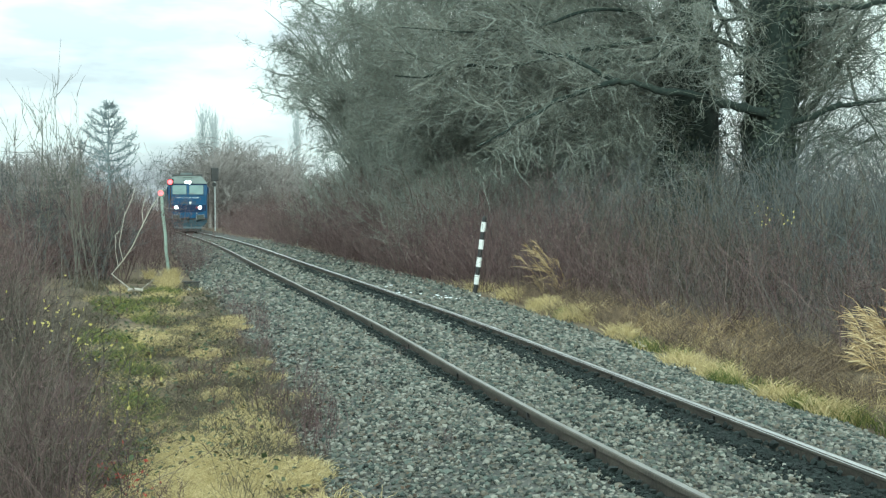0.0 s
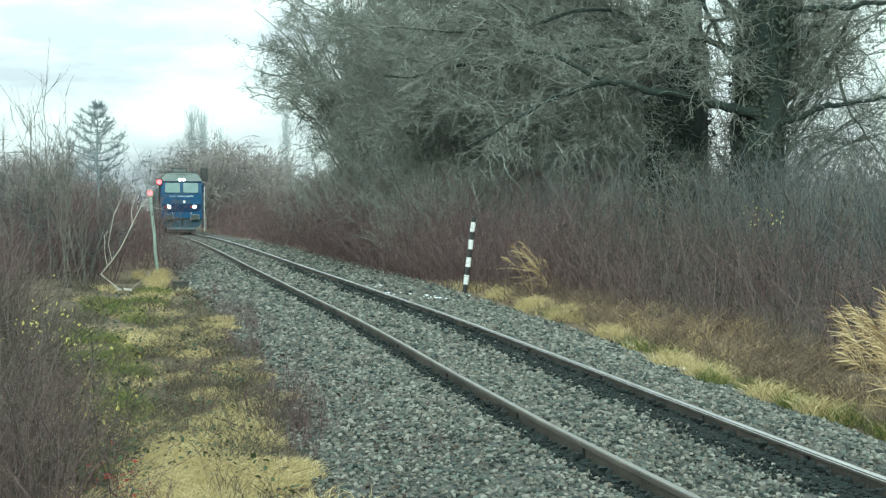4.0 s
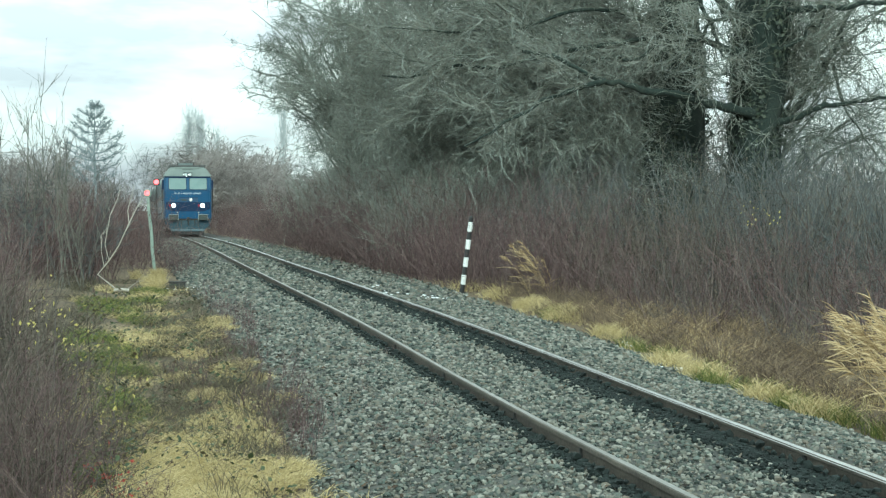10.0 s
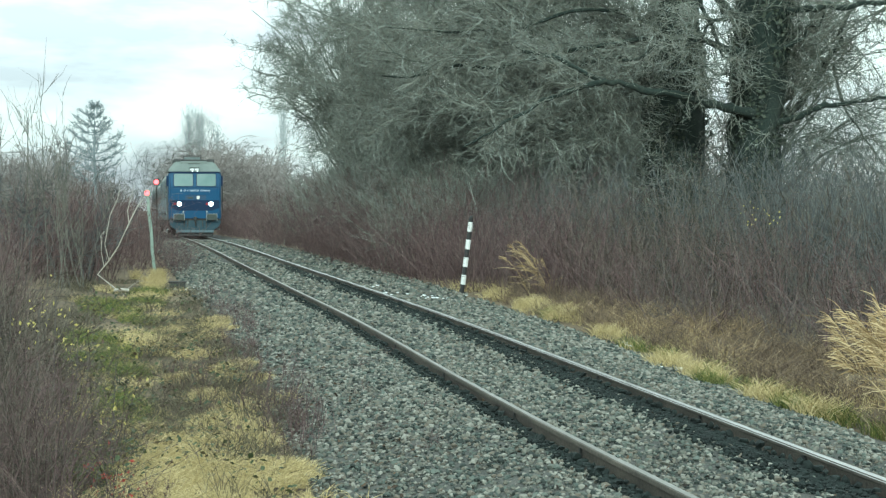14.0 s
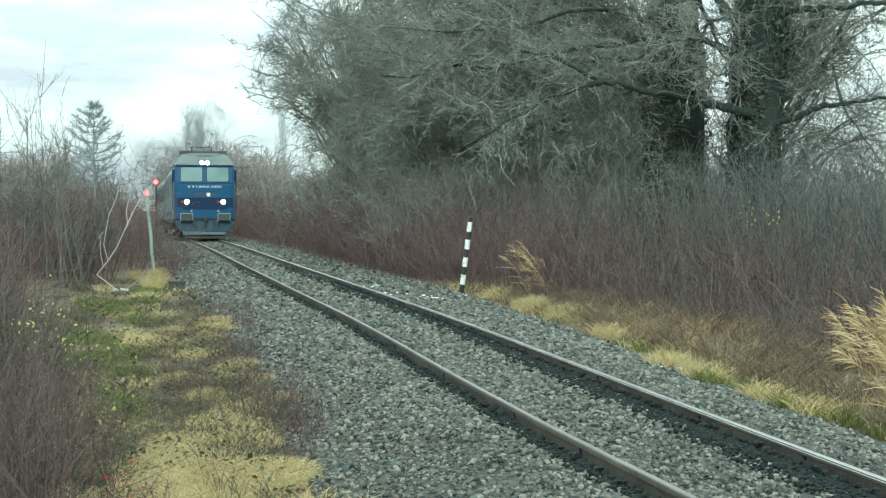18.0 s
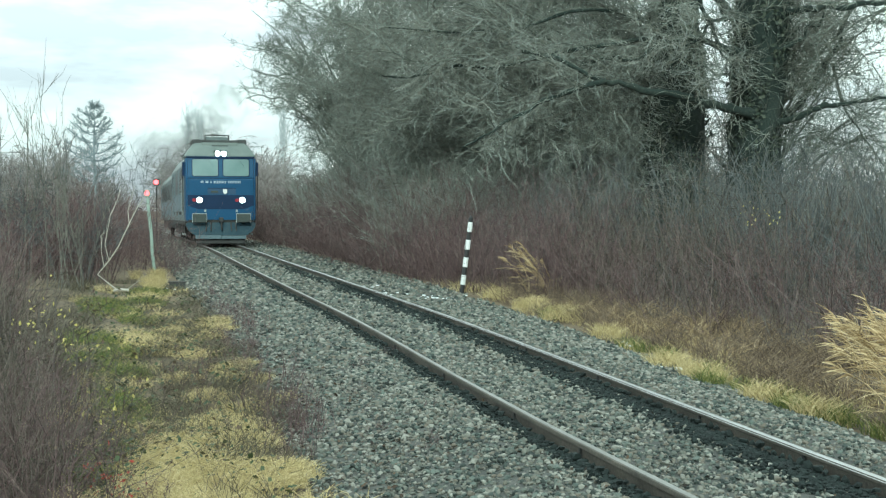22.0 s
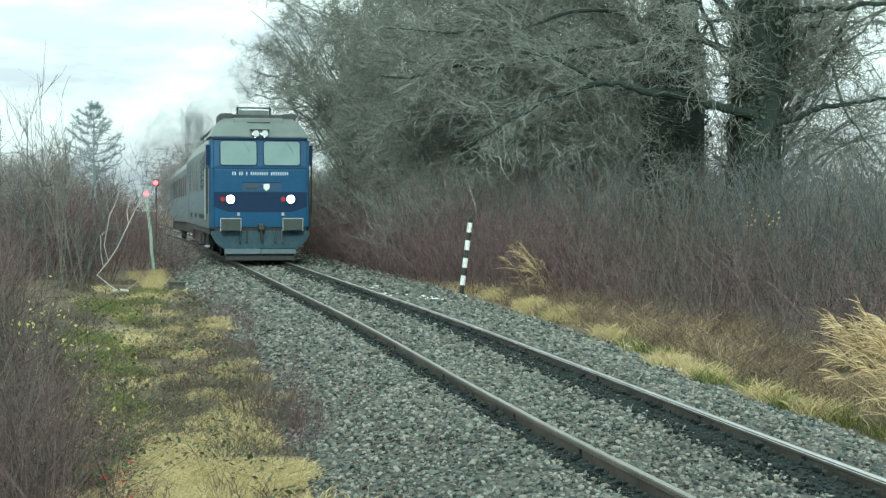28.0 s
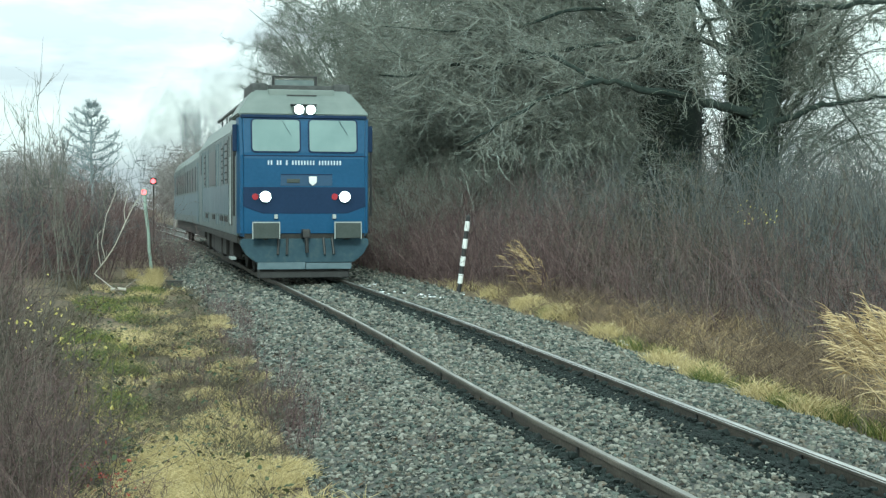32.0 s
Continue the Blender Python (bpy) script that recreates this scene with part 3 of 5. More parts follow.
def build_shrubs():
    rng = np.random.RandomState(11)
    kinds = []
    for stems, h, lean, twigs, mat, label, r in (
            (44, 3.0, 0.3, 190, M_STEM_RED, "leafless shrub with dense red-brown upright stems", 0.008),
            (48, 2.7, 0.38, 190, M_STEM_RED, "leafless shrub with dense red-brown upright stems", 0.0075),
            (38, 3.2, 0.4, 190, M_STEM_GREY, "leafless grey-brown shrub with thin upright stems", 0.008),
            (44, 3.0, 0.4, 190, M_STEM_RED, "leafless shrub with dense red-brown upright stems", 0.007),
            (40, 2.9, 0.48, 190, M_STEM_GREY, "leafless grey-brown shrub with thin upright stems", 0.0075),
            (42, 3.0, 0.45, 190, M_STEM_OLIVE, "leafless olive-brown shrub with a fine twig tangle", 0.0075),
            (40, 3.1, 0.42, 190, M_HAZE, "leafless blue-grey shrub with a fine twig tangle", 0.0075)):
        kinds.append((shrub_mesh(rng, stems, h, lean, twigs, r, fan=1.1), mat, label))
    spots = []
    # right hedge, along the track: redder in front, greyer behind
    y = 16.5
    while y < 120:
        edge = float(np.interp(y, [15, 20, 25, 30, 40, 60, 120], [6.0, 5.4, 4.9, 4.2, 3.7, 3.4, 3.5]))
        for row in range(4 if y < 55 else 2):
            side = edge + row * 1.3 + rng.uniform(-0.4, 0.4)
            yy = y + rng.uniform(-0.5, 0.5)
            grow_up = (0.76, 0.92, 1.06, 1.16)[row] * rng.uniform(0.8, 1.12) * float(np.interp(y, [42, 62], [1.0, 1.28]))
            spots.append((float(track_x(yy)) + side, yy, grow_up, row))
        y += float(np.interp(y, [17, 40, 60, 120], [1.3, 1.55, 2.2, 4.0]))
    # left thicket, near and far
    for y0, y1, n, x0, x1, s in ((8.8, 12.5, 18, -3.9, -2.85, 0.42), (12, 18, 26, -6.6, -4.65, 0.68), (17, 28, 16, -10.5, -7.3, 0.62), (28, 36, 12, -13.5, -9.6, 0.74), (38, 46, 22, -15, -10.4, 1.0)):
        for i in range(n):
            yy = rng.uniform(y0, y1)
            reach = yy / ((y0 + y1) / 2)
            spots.append((rng.uniform(x0, x1) * reach, yy, s * rng.uniform(0.8, 1.15), 0))
    y = 46.0
    while y < 115:
        for row in range(2):
            yy = y + rng.uniform(-0.5, 0.5)
            spots.append((float(track_x(yy)) - 3.8 - row * 1.7 + rng.uniform(-0.3, 0.3), yy, rng.uniform(0.8, 1.05), 0))
        y += float(np.interp(y, [37, 115], [1.7, 4.2]))
    for i in range(26):
        yy = rng.uniform(27, 46)
        spots.append((rng.uniform(0.2, 0.36) * yy, yy, rng.uniform(0.95, 1.25), 3))
    for i in range(9):
        yy = rng.uniform(47, 56)
        spots.append((rng.uniform(0.09, 0.18) * yy, yy, rng.uniform(1.2, 1.45), 3))
    spots += [(7.7, 35.4, 1.25, 3), (8.3, 35.8, 1.35, 3), (8.9, 36.0, 1.35, 3), (9.5, 36.4, 1.3, 3), (10.2, 36.8, 1.25, 3), (10.9, 37.2, 1.2, 3), (11.6, 37.6, 1.15, 3), (7.0, 36.4, 1.2, 3)]
    spots += [(4.8, 42.0, 1.3, 3), (4.0, 41.0, 1.25, 3), (5.6, 43.0, 1.3, 3), (3.2, 42.5, 1.25, 3)]
    spots += [(-8.35, 44.2, 0.5, 0), (-8.75, 46.4, 0.55, 0), (-9.3, 48.6, 0.58, 0), (-8.1, 42.4, 0.4, 0)]
    # low fresh growth along the hedge's foot
    y = 31.0
    while y < 56:
        spots.append((float(track_x(y)) + rng.uniform(3.1, 3.7), y, rng.uniform(0.58, 0.74), 0))
        if y > 36:
            spots.append((float(track_x(y)) + rng.uniform(4.2, 4.9), y + 0.5, rng.uniform(1.05, 1.25), int(rng.choice((0, 2)))))
        y += 1.0
    made = {}
    for x, y, s, row in spots:
        k = int(rng.choice(shrub_kinds(x, y, row, rng.uniform(-0.03, 0.03))))
        m = pose(x, y, float(ground_z(x, y)), rng.uniform(-4, 4), rng.uniform(-4, 4), rng.uniform(0, 360))
        if k not in made:
            (stems, crown), mat, label = kinds[k]
            ob = made[k] = shrub_thing("shrub", label, "shrub", "thicket along the track", stems, crown, mat, m)
        else:
            ob = copy_thing(made[k], m)
        ob.scale = (s, s, s * float(rng.uniform(0.92, 1.08)))


def build_round_bush():
    rng = np.random.RandomState(27)
    for x, y, size in ((-8.35, 75.0, 1.0), (-6.2, 69.0, 0.8)):
        stems, crown = shrub_mesh(rng, 90, 2.5, 0.75, 1500, 0.012, fan=1.1, k=5)
        ob = shrub_thing("round_bush", "dense rounded dark bush beside the track", "bush", "round bushes by the line", stems, crown, M_STEM_OLIVE, pose(x, y, float(ground_z(x, y))))
        ob.scale = (size, size, size)


def build_tall_shoots():
    rng = np.random.RandomState(21)
    stems, crown = shrub_mesh(rng, 5, 3.5, 0.18, 190, 0.0095, fan=0.9, k=7)
    spots = ((-11.7, 38, 1.3), (-10.6, 38.5, 1.15), (-9.6, 37.5, 0.85), (-13.0, 42, 1.2))
    first = None
    for i, (x, y, s) in enumerate(spots):
        m = pose(x, y, float(ground_z(x, y)), 0, rng.uniform(-5, 3), i * 67)
        if first is None:
            ob = first = shrub_thing("sapling", "tall leafless grey sapling with thin upright shoots", "sapling", "saplings over the thicket", stems, crown, M_HAZE, m)
        else:
            ob = copy_thing(first, m)
        ob.scale = (s, s, s)


def build_bank_saplings():
    """Multi-stemmed saplings on the bank: a tall thin one and fans of pale stems."""
    rng = np.random.RandomState(23)
    for x, y, count, height, lean, label in (
            (-10.3, 36.5, 1, 6.1, 0.03, "tall thin bare sapling with a few side shoots"),
            (-10.9, 37.0, 3, 5.0, 0.13, "leafless sapling with several rising grey stems"),
            (-9.75, 36.0, 2, 4.7, 0.07, "slim leafless sapling with two straight stems"),
            (-11.5, 37.5, 3, 4.6, 0.18, "leafless sapling with several rising grey stems"),
            (-8.9, 34.8, 4, 3.2, 0.2, "pale many-stemmed bare sapling beside the grass bank"),
            (-9.5, 35.2, 3, 3.6, 0.17, "pale many-stemmed bare sapling beside the grass bank")):
        sap = thing("bank_sapling", label, "sapling", pose(x, y, float(ground_z(x, y))), "saplings on the bank")
        root = np.zeros((count, 2, 3))
        root[:, :, :2] = rng.normal(0, 0.12, (count, 1, 2))
        root[:, 0, 2], root[:, 1, 2] = -0.15, 0.1
        stems = []
        for i in range(count):
            one, r = grow(rng, root[i:i + 1], 1, (height * 0.85, height * 1.05), lean, (0, 0, 0.15), 9, 0.0145, (0, 0.02), 0.07)
            stems.append(one[0])
            o = link_mesh("stem", *tubes(one, r, 6), M_SAPLING, True)
            o.parent = sap
        side, sr = grow(rng, np.array(stems), count * 9, (height * 0.12, height * 0.4), 0.4, (0, 0, 0.3), 5, 0.0085, (0.25, 0.92), 0.12)
        fine, fr = grow(rng, side, count * 26, (height * 0.05, height * 0.14), 0.45, (0, 0, 0.2), 4, 0.0065, (0.2, 1.0), 0.15)
        o = tagged(link_mesh("crown", *joined([tubes(side, sr), tubes(fine, fr)]), M_SAPLING), kind="stuff")
        o.parent = sap


def build_pale_sapling():
    """The bleached sapling that leans over the grass bank."""
    x0, y0 = -7.75, 33.8
    base = float(ground_z(x0, y0))
    sap = thing("pale_sapling", "bleached bare sapling leaning over the grass bank", "sapling", pose(x0, y0, base))
    stems = [
        ([(0.1, -0.03), (-0.2, 0.2), (-0.55, 0.47), (-0.28, 0.8), (-0.02, 1.15), (0.25, 1.7), (0.42, 2.1), (0.58, 2.35)], 0.026),
        ([(0.1, -0.03), (0.2, 0.15), (0.4, 0.3), (0.55, 0.32)], 0.013),
        ([(-0.28, 0.8), (-0.35, 1.2), (-0.27, 1.5), (-0.2, 1.9), (-0.05, 2.3), (0.0, 2.6)], 0.015),
        ([(0.25, 1.7), (0.2, 2.0), (0.27, 2.35), (0.33, 2.6)], 0.014),
        ([(0.42, 2.1), (0.62, 2.15), (0.8, 2.05)], 0.012),
        ([(-0.4, 0.65), (-0.45, 1.0), (-0.42, 1.42), (-0.33, 1.5)], 0.014)]
    rng = np.random.RandomState(3)
    for line, r in stems:
        pts = np.array([[(x, 0.12 * math.sin(3 * z + x), z) for x, z in line]])
        v, f = tubes(pts, np.linspace(1, 0.5, len(line))[None] * r * 0.72, 7)
        o = link_mesh("branch", v, f, M_PALE, True)
        o.parent = sap
        fine, fr = grow(rng, pts, max(3, len(line)), (0.15, 0.5), 0.35, (0, 0, 0.35), 5, r * 0.26, (0.3, 0.95), 0.12)
        o = tagged(link_mesh("twig_tangle", *tubes(fine, fr), M_PALE), kind="stuff")
        o.parent = sap
    return sap


# ---------- big trees ----------
def clear_of_track(lines, radii, place):
    """Leaves out the twigs that trains would have broken off."""
    at = lines + np.array(place.translation)
    near = ((at[..., 0] - track_x(at[..., 1]) < 2.7) & (at[..., 2] < 5.6)).any(axis=1)
    return lines[~near], radii[~near]


def build_big_tree(label, name, seed, x, y, trunk, limbs, fill, counts, reach, shoots=0, bark=None, stout=1.0):
    """trunk: (dx, dy, z, radius) rows; limbs: (points, radius) that show; fill: how many more limbs, and the corners of the room they reach into."""
    rng = np.random.RandomState(seed)
    place = pose(x, y, float(ground_z(x, y)))
    tree = thing(name, label, "tree", place)
    t = np.array([[p[:3] for p in trunk]], float)
    r = np.array([[p[3] for p in trunk]], float)
    k = 30
    s = np.linspace(0, t.shape[1] - 1, k)
    t = np.stack([np.interp(s, np.arange(t.shape[1]), t[0, :, q]) for q in range(3)], -1)[None]
    r = np.interp(s, np.arange(r.shape[1]), r[0])[None]
    v, f = tubes(t, r, 18)
    away = unit(v - np.repeat(t.reshape(-1, 3), 18, 0))
    turn = np.arctan2(away[:, 1], away[:, 0])
    v = v + away * (0.06 * np.sin(v[:, 2] * 1.7 + 5 * turn) + 0.05 * np.sin(v[:, 2] * 4.1 - 3 * turn) + rng.normal(0, 0.02, len(v)))[:, None]
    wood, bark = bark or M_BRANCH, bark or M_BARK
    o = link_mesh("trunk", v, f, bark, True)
    o.parent = tree
    lines = []
    for n, (pts, rad) in enumerate(limbs):
        k = 12
        src = np.array(pts, float)
        s = np.linspace(0, len(src) - 1, k)
        line = np.stack([np.interp(s, np.arange(len(src)), src[:, q]) for q in range(3)], -1) + rng.normal(0, 0.09, (k, 3)) * np.linspace(0, 1, k)[:, None]
        lines.append(line)
        fine = np.linspace(0, k - 1, 33)
        path = np.stack([np.interp(fine, np.arange(k), line[:, q]) for q in range(3)], -1)
        path[1:-1] = 0.25 * path[:-2] + 0.5 * path[1:-1] + 0.25 * path[2:]
        path += rng.normal(0, 0.1 * rad, path.shape)
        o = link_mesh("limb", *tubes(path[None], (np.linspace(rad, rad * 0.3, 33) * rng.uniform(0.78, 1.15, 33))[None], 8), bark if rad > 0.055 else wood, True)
        o.parent = tree
    count, low, high = fill
    for n in range(count):
        end = rng.uniform(low, high)
        end[0] += max(0.0, 5.5 - end[2]) * 0.85 * (1 if end[0] < -4 else 0)
        z0 = min(max(1.8, end[2] * rng.uniform(0.4, 0.7)), trunk[-1][2])
        side = np.array([np.interp(z0, [p[2] for p in trunk], [p[q] for p in trunk]) for q in (0, 1)])
        s = np.linspace(0, 1, 9)[:, None]
        line = np.concatenate([side[None] * (1 - s) + end[None, :2] * s, z0 + (end[2] - z0) * s + 1.2 * np.sin(s * 3.0) * s], 1) + rng.normal(0, 0.12, (9, 3)) * s
        lines.append(line)
        o = link_mesh("limb", *tubes(line[None], np.linspace(0.045, 0.013, 9)[None], 6), wood, True)
        o.parent = tree
    limb = np.array([[np.array([np.interp(q, np.arange(len(one)), one[:, c]) for c in range(3)]) for q in np.linspace(0, len(one) - 1, 12)] for one in lines])
    a, ar = grow(rng, limb, counts[0], (reach * 0.3, reach * 0.75), 0.7, (0, 0, -0.1), 6, 0.0135 * stout, (0.12, 1.0), 0.22)
    b, br = grow(rng, a, counts[1], (reach * 0.12, reach * 0.34), 0.9, (0, 0, 0.0), 4, 0.0083 * stout, (0.1, 1.0), 0.25)
    c, cr = grow(rng, b, counts[2], (reach * 0.06, reach * 0.17), 0.95, (0, 0, 0.1), 3, 0.0066 * stout, (0.1, 1.0), 0.25)
    d, dr = grow(rng, c, counts[3], (reach * 0.04, reach * 0.1), 0.9, (0, 0, 0.0), 2, 0.0058 * stout, (0.2, 1.0), 0.1)
    (a, ar), (b, br), (c, cr), (d, dr) = [clear_of_track(p, q, place) for p, q in ((a, ar), (b, br), (c, cr), (d, dr))]
    o = tagged(link_mesh("bough_tangle", *tubes(a, ar, 4), wood, True), kind="stuff")
    o.parent = tree
    o = link_mesh("crown", *joined([tubes(b, br), tubes(c, cr), tubes(d, dr)]), M_TWIG)
    o.parent = tree
    tagged(o, "dense tangle of bare olive-grey twigs")
    if shoots:
        n = shoots * 45
        i = rng.randint(3, 27, n)
        a = rng.uniform(0, 6.283, n)
        clump = np.sin(a * 2 + i * 0.5) + np.sin(a * 3 - i * 0.9) + rng.normal(0, 0.6, n)
        i, a = i[clump > -0.2], a[clump > -0.2]
        n = len(i)
        out = np.stack([np.cos(a), np.sin(a), np.zeros(n)], -1)
        p = t[0, i] + out * (r[0, i] + np.abs(rng.normal(0.05, 0.09, n)))[:, None] + np.stack([np.zeros(n), np.zeros(n), rng.uniform(-0.2, 0.2, n)], -1)
        u = unit(np.cross(out, rng.normal(0, 1, (n, 3))))
        w = unit(np.cross(u, out) + 0.5 * out * rng.normal(0, 1, (n, 1)))
        s = rng.uniform(0.03, 0.075, n)[:, None]
        quad = np.stack([p - u * s, p + w * s * 0.8, p + u * s, p - w * s * 0.8 + out * s * 0.3], 1)
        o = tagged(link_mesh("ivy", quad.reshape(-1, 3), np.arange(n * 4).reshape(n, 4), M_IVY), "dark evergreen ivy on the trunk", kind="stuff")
        o.parent = tree
        low_trunk = t[:, 4:26]
        e, er = grow(rng, low_trunk, shoots, (1.0, 2.6), 1.8, (0, 0, 0.4), 6, 0.014, (0, 1), 0.3)
        g, gr = grow(rng, e, shoots * 9, (0.2, 0.7), 0.9, (0, 0, 0.1), 4, 0.008, (0.3, 1), 0.25)
        o = tagged(link_mesh("shoot_tangle", *joined([tubes(e, er), tubes(g, gr)]), M_BRANCH), "thin shoots and dead ivy on the trunk", kind="stuff")
        o.parent = tree
    return tree


def build_trees():
    build_big_tree("huge old leafless tree with a dark ivy-grown trunk", "old_tree", 31, 6.45, 40,
                   [(0, 0, -0.4, 1.15), (0, 0, 1, 1.0), (0, 0, 3, 0.92), (0.03, 0, 4.6, 0.9), (0.05, 0, 6, 0.84), (0.1, 0, 8, 0.6), (0.2, 0, 11, 0.4)],
                   [([(-0.18, -0.4, 5.75), (-0.66, -1.2, 6.42), (-1.58, -1.6, 6.29), (-3.15, -1.8, 5.99), (-4.6, -1.8, 5.61), (-5.74, -1.6, 5.51), (-7.01, -1.4, 5.45), (-8.11, -1.2, 5.39)], 0.085),
                    ([(-0.02, -0.4, 6.7), (-1.83, -1.0, 7.25), (-3.42, -1.4, 7.04), (-4.66, -1.4, 6.65), (-6.2, -1.2, 6.63), (-7.81, -1.0, 6.69)], 0.065),
                    ([(-0.34, -0.4, 4.96), (-1.86, -1.2, 5.21), (-3.13, -1.6, 5.17), (-4.59, -1.6, 4.86), (-5.65, -1.6, 4.56), (-6.67, -1.4, 4.34), (-7.91, -1.2, 4.12)], 0.055),
                    ([(-0.68, -0.6, 6.05), (-2.19, -1.4, 5.81), (-3.56, -1.8, 5.56), (-4.65, -1.6, 6.29), (-5.43, -1.4, 6.89)], 0.06),
                    ([(-0.02, -0.4, 7.18), (-0.85, -0.7, 8.24), (-2.14, -1.0, 8.81), (-3.7, -1.0, 8.5)], 0.14)],
                   (46, (-8.8, -3.0, 3.0), (-2.2, 3.0, 10.0)), (1100, 15000, 40000, 6000), 3.0, 190)
    build_big_tree("huge old leafless tree with a dark ridged trunk among shrubs", "old_tree", 32, 8.38, 38,
                   [(0, 0, -0.4, 0.98), (0, 0, 1, 0.8), (0, 0, 3, 0.68), (0.02, 0, 4.6, 0.66), (0.1, 0, 6, 0.74), (0.22, 0, 7.2, 0.74), (0.3, 0, 9, 0.6), (0.4, 0, 11, 0.5)],
                   [([(-0.21, -0.6, 4.33), (-0.95, -1.0, 4.45), (-1.67, -1.2, 4.65), (-2.49, -1.3, 4.77), (-3.29, -1.4, 4.88), (-4.19, -1.4, 5.11), (-5.14, -1.2, 5.59), (-6.22, -1.0, 6.01)], 0.15),
                    ([(-4.19, -1.4, 5.11), (-4.96, -1.6, 4.93), (-6.09, -1.8, 4.4), (-6.99, -1.8, 3.89), (-7.71, -1.7, 3.46)], 0.08),
                    ([(-0.17, -0.4, 5.93), (-0.84, -0.8, 5.96), (-1.63, -1.0, 6.29), (-2.24, -1.1, 6.25), (-2.87, -1.1, 6.07), (-3.57, -1.1, 5.63)], 0.13),
                    ([(-0.02, -0.4, 6.6), (-0.68, -0.7, 6.86), (-1.27, -0.8, 7.37), (-1.74, -0.8, 8.19)], 0.2),
                    ([(0.08, -0.3, 6.92), (0.81, -0.7, 7.01), (1.47, -0.9, 7.12), (2.6, -0.9, 7.15), (3.76, -0.8, 7.24)], 0.15),
                    ([(0.16, -0.3, 3.98), (0.89, -0.7, 4.24), (1.47, -0.9, 4.37), (2.42, -0.9, 4.73), (3.76, -0.8, 4.83)], 0.12),
                    ([(0.1, -0.2, 3.76), (0.96, 0.2, 4.39), (1.57, 0.4, 5.05), (2.15, 0.5, 5.95), (2.68, 0.6, 7.19)], 0.16),
                    ([(2.16, 0.4, 5.78), (2.41, 0.2, 4.54), (2.96, 0.0, 3.61), (3.69, -0.1, 2.85)], 0.05),
                    ([(0.06, -0.4, 5.85), (0.59, -0.7, 6.04), (1.08, -0.8, 6.4), (1.53, -0.8, 6.85)], 0.09),
                    ([(-0.09, -0.4, 6.75), (-0.87, -0.9, 6.86), (-1.43, -1.1, 6.66), (-2.04, -1.2, 5.98), (-2.55, -1.2, 5.32)], 0.08),
                    ([(-1.72, -1.1, 7.25), (-1.31, -1.0, 6.38), (-0.97, -1.0, 5.64), (-0.72, -0.9, 5.05)], 0.06),
                    ([(-0.04, -0.5, 5.39), (-0.74, -1.0, 5.19), (-1.32, -1.1, 5.36), (-1.8, -1.1, 5.77)], 0.06)],
                   (28, (0.9, -0.2, 3.2), (5.6, 2.4, 9.5)), (500, 5800, 16500, 1500), 3.0, 150)
    build_big_tree("wide leafless tree with low arching boughs over the shrubs", "spreading_tree", 33, 2.2, 46.0,
                   [(0, 0, -0.4, 0.45), (0, 0, 1, 0.36), (0.1, 0, 2.5, 0.3), (0.1, 0, 5, 0.2)],
                   [([(0, 0, 2.5), (-2.0, -0.5, 4.4), (-3.4, -1.0, 4.8), (-4.6, -1.5, 4.0)], 0.08),
                    ([(0, 0, 3), (-1.6, -0.5, 6.0), (-3.8, -0.5, 7.4), (-6.2, -0.5, 7.0)], 0.09),
                    ([(0.1, 0, 3.8), (0.8, 0, 7.5), (0.8, 0, 10.0), (0.4, 0, 11.5)], 0.1)],
                   (62, (-7.2, -3.5, 2.8), (4.0, 3.0, 11.0)), (1050, 15000, 38000, 6000), 2.9, bark=M_BOUGH)


def build_bank_tree():
    build_big_tree("leafless tree leaning over the hedge towards the track", "leaning_tree", 37, -4.1, 60.0,
                   [(0, 0, -0.4, 0.3), (0, 0, 1.5, 0.25), (0.1, 0, 3.5, 0.2), (0.2, 0, 6.5, 0.12)],
                   [([(0, 0, 3.0), (-1.4, -0.3, 5.4), (-2.8, -0.5, 6.4), (-4.0, -0.6, 6.3)], 0.06),
                    ([(0, 0, 3.5), (-1.0, 0.3, 6.5), (-2.2, 0.4, 8.0), (-3.4, 0.4, 8.6)], 0.06)],
                   (80, (-4.1, -2.0, 5.0), (5.0, 2.5, 12.0)), (1000, 11000, 26000, 2500), 2.5, bark=M_BOUGH, stout=1.2)


def build_low_tree():
    low = build_big_tree("low leafless willow-like tree hanging over the thicket", "low_tree", 34, 0.1, 43.5,
                   [(0, 0, -0.4, 0.3), (0, 0, 1, 0.24), (0.1, 0, 2.2, 0.2), (0.1, 0, 4, 0.12)],
                   [([(0, 0, 1.8), (-0.8, -0.5, 3.4), (-1.6, -0.8, 4.2), (-2.6, -1.0, 4.0)], 0.07),
                    ([(0, 0, 2.0), (0.9, -0.5, 3.6), (2.0, -0.8, 4.4), (3.2, -1.0, 4.2)], 0.07)],
                   (38, (-2.7, -2.5, 2.6), (5.6, 1.5, 6.5)), (560, 5600, 15000, 2500), 2.5, bark=M_BOUGH)
    for x, y, turn in ((4.2, 41.0, 165), (-3.2, 60.0, 10)):
        copy_thing(low, pose(x, y, float(ground_z(x, y)), 0, 0, turn))


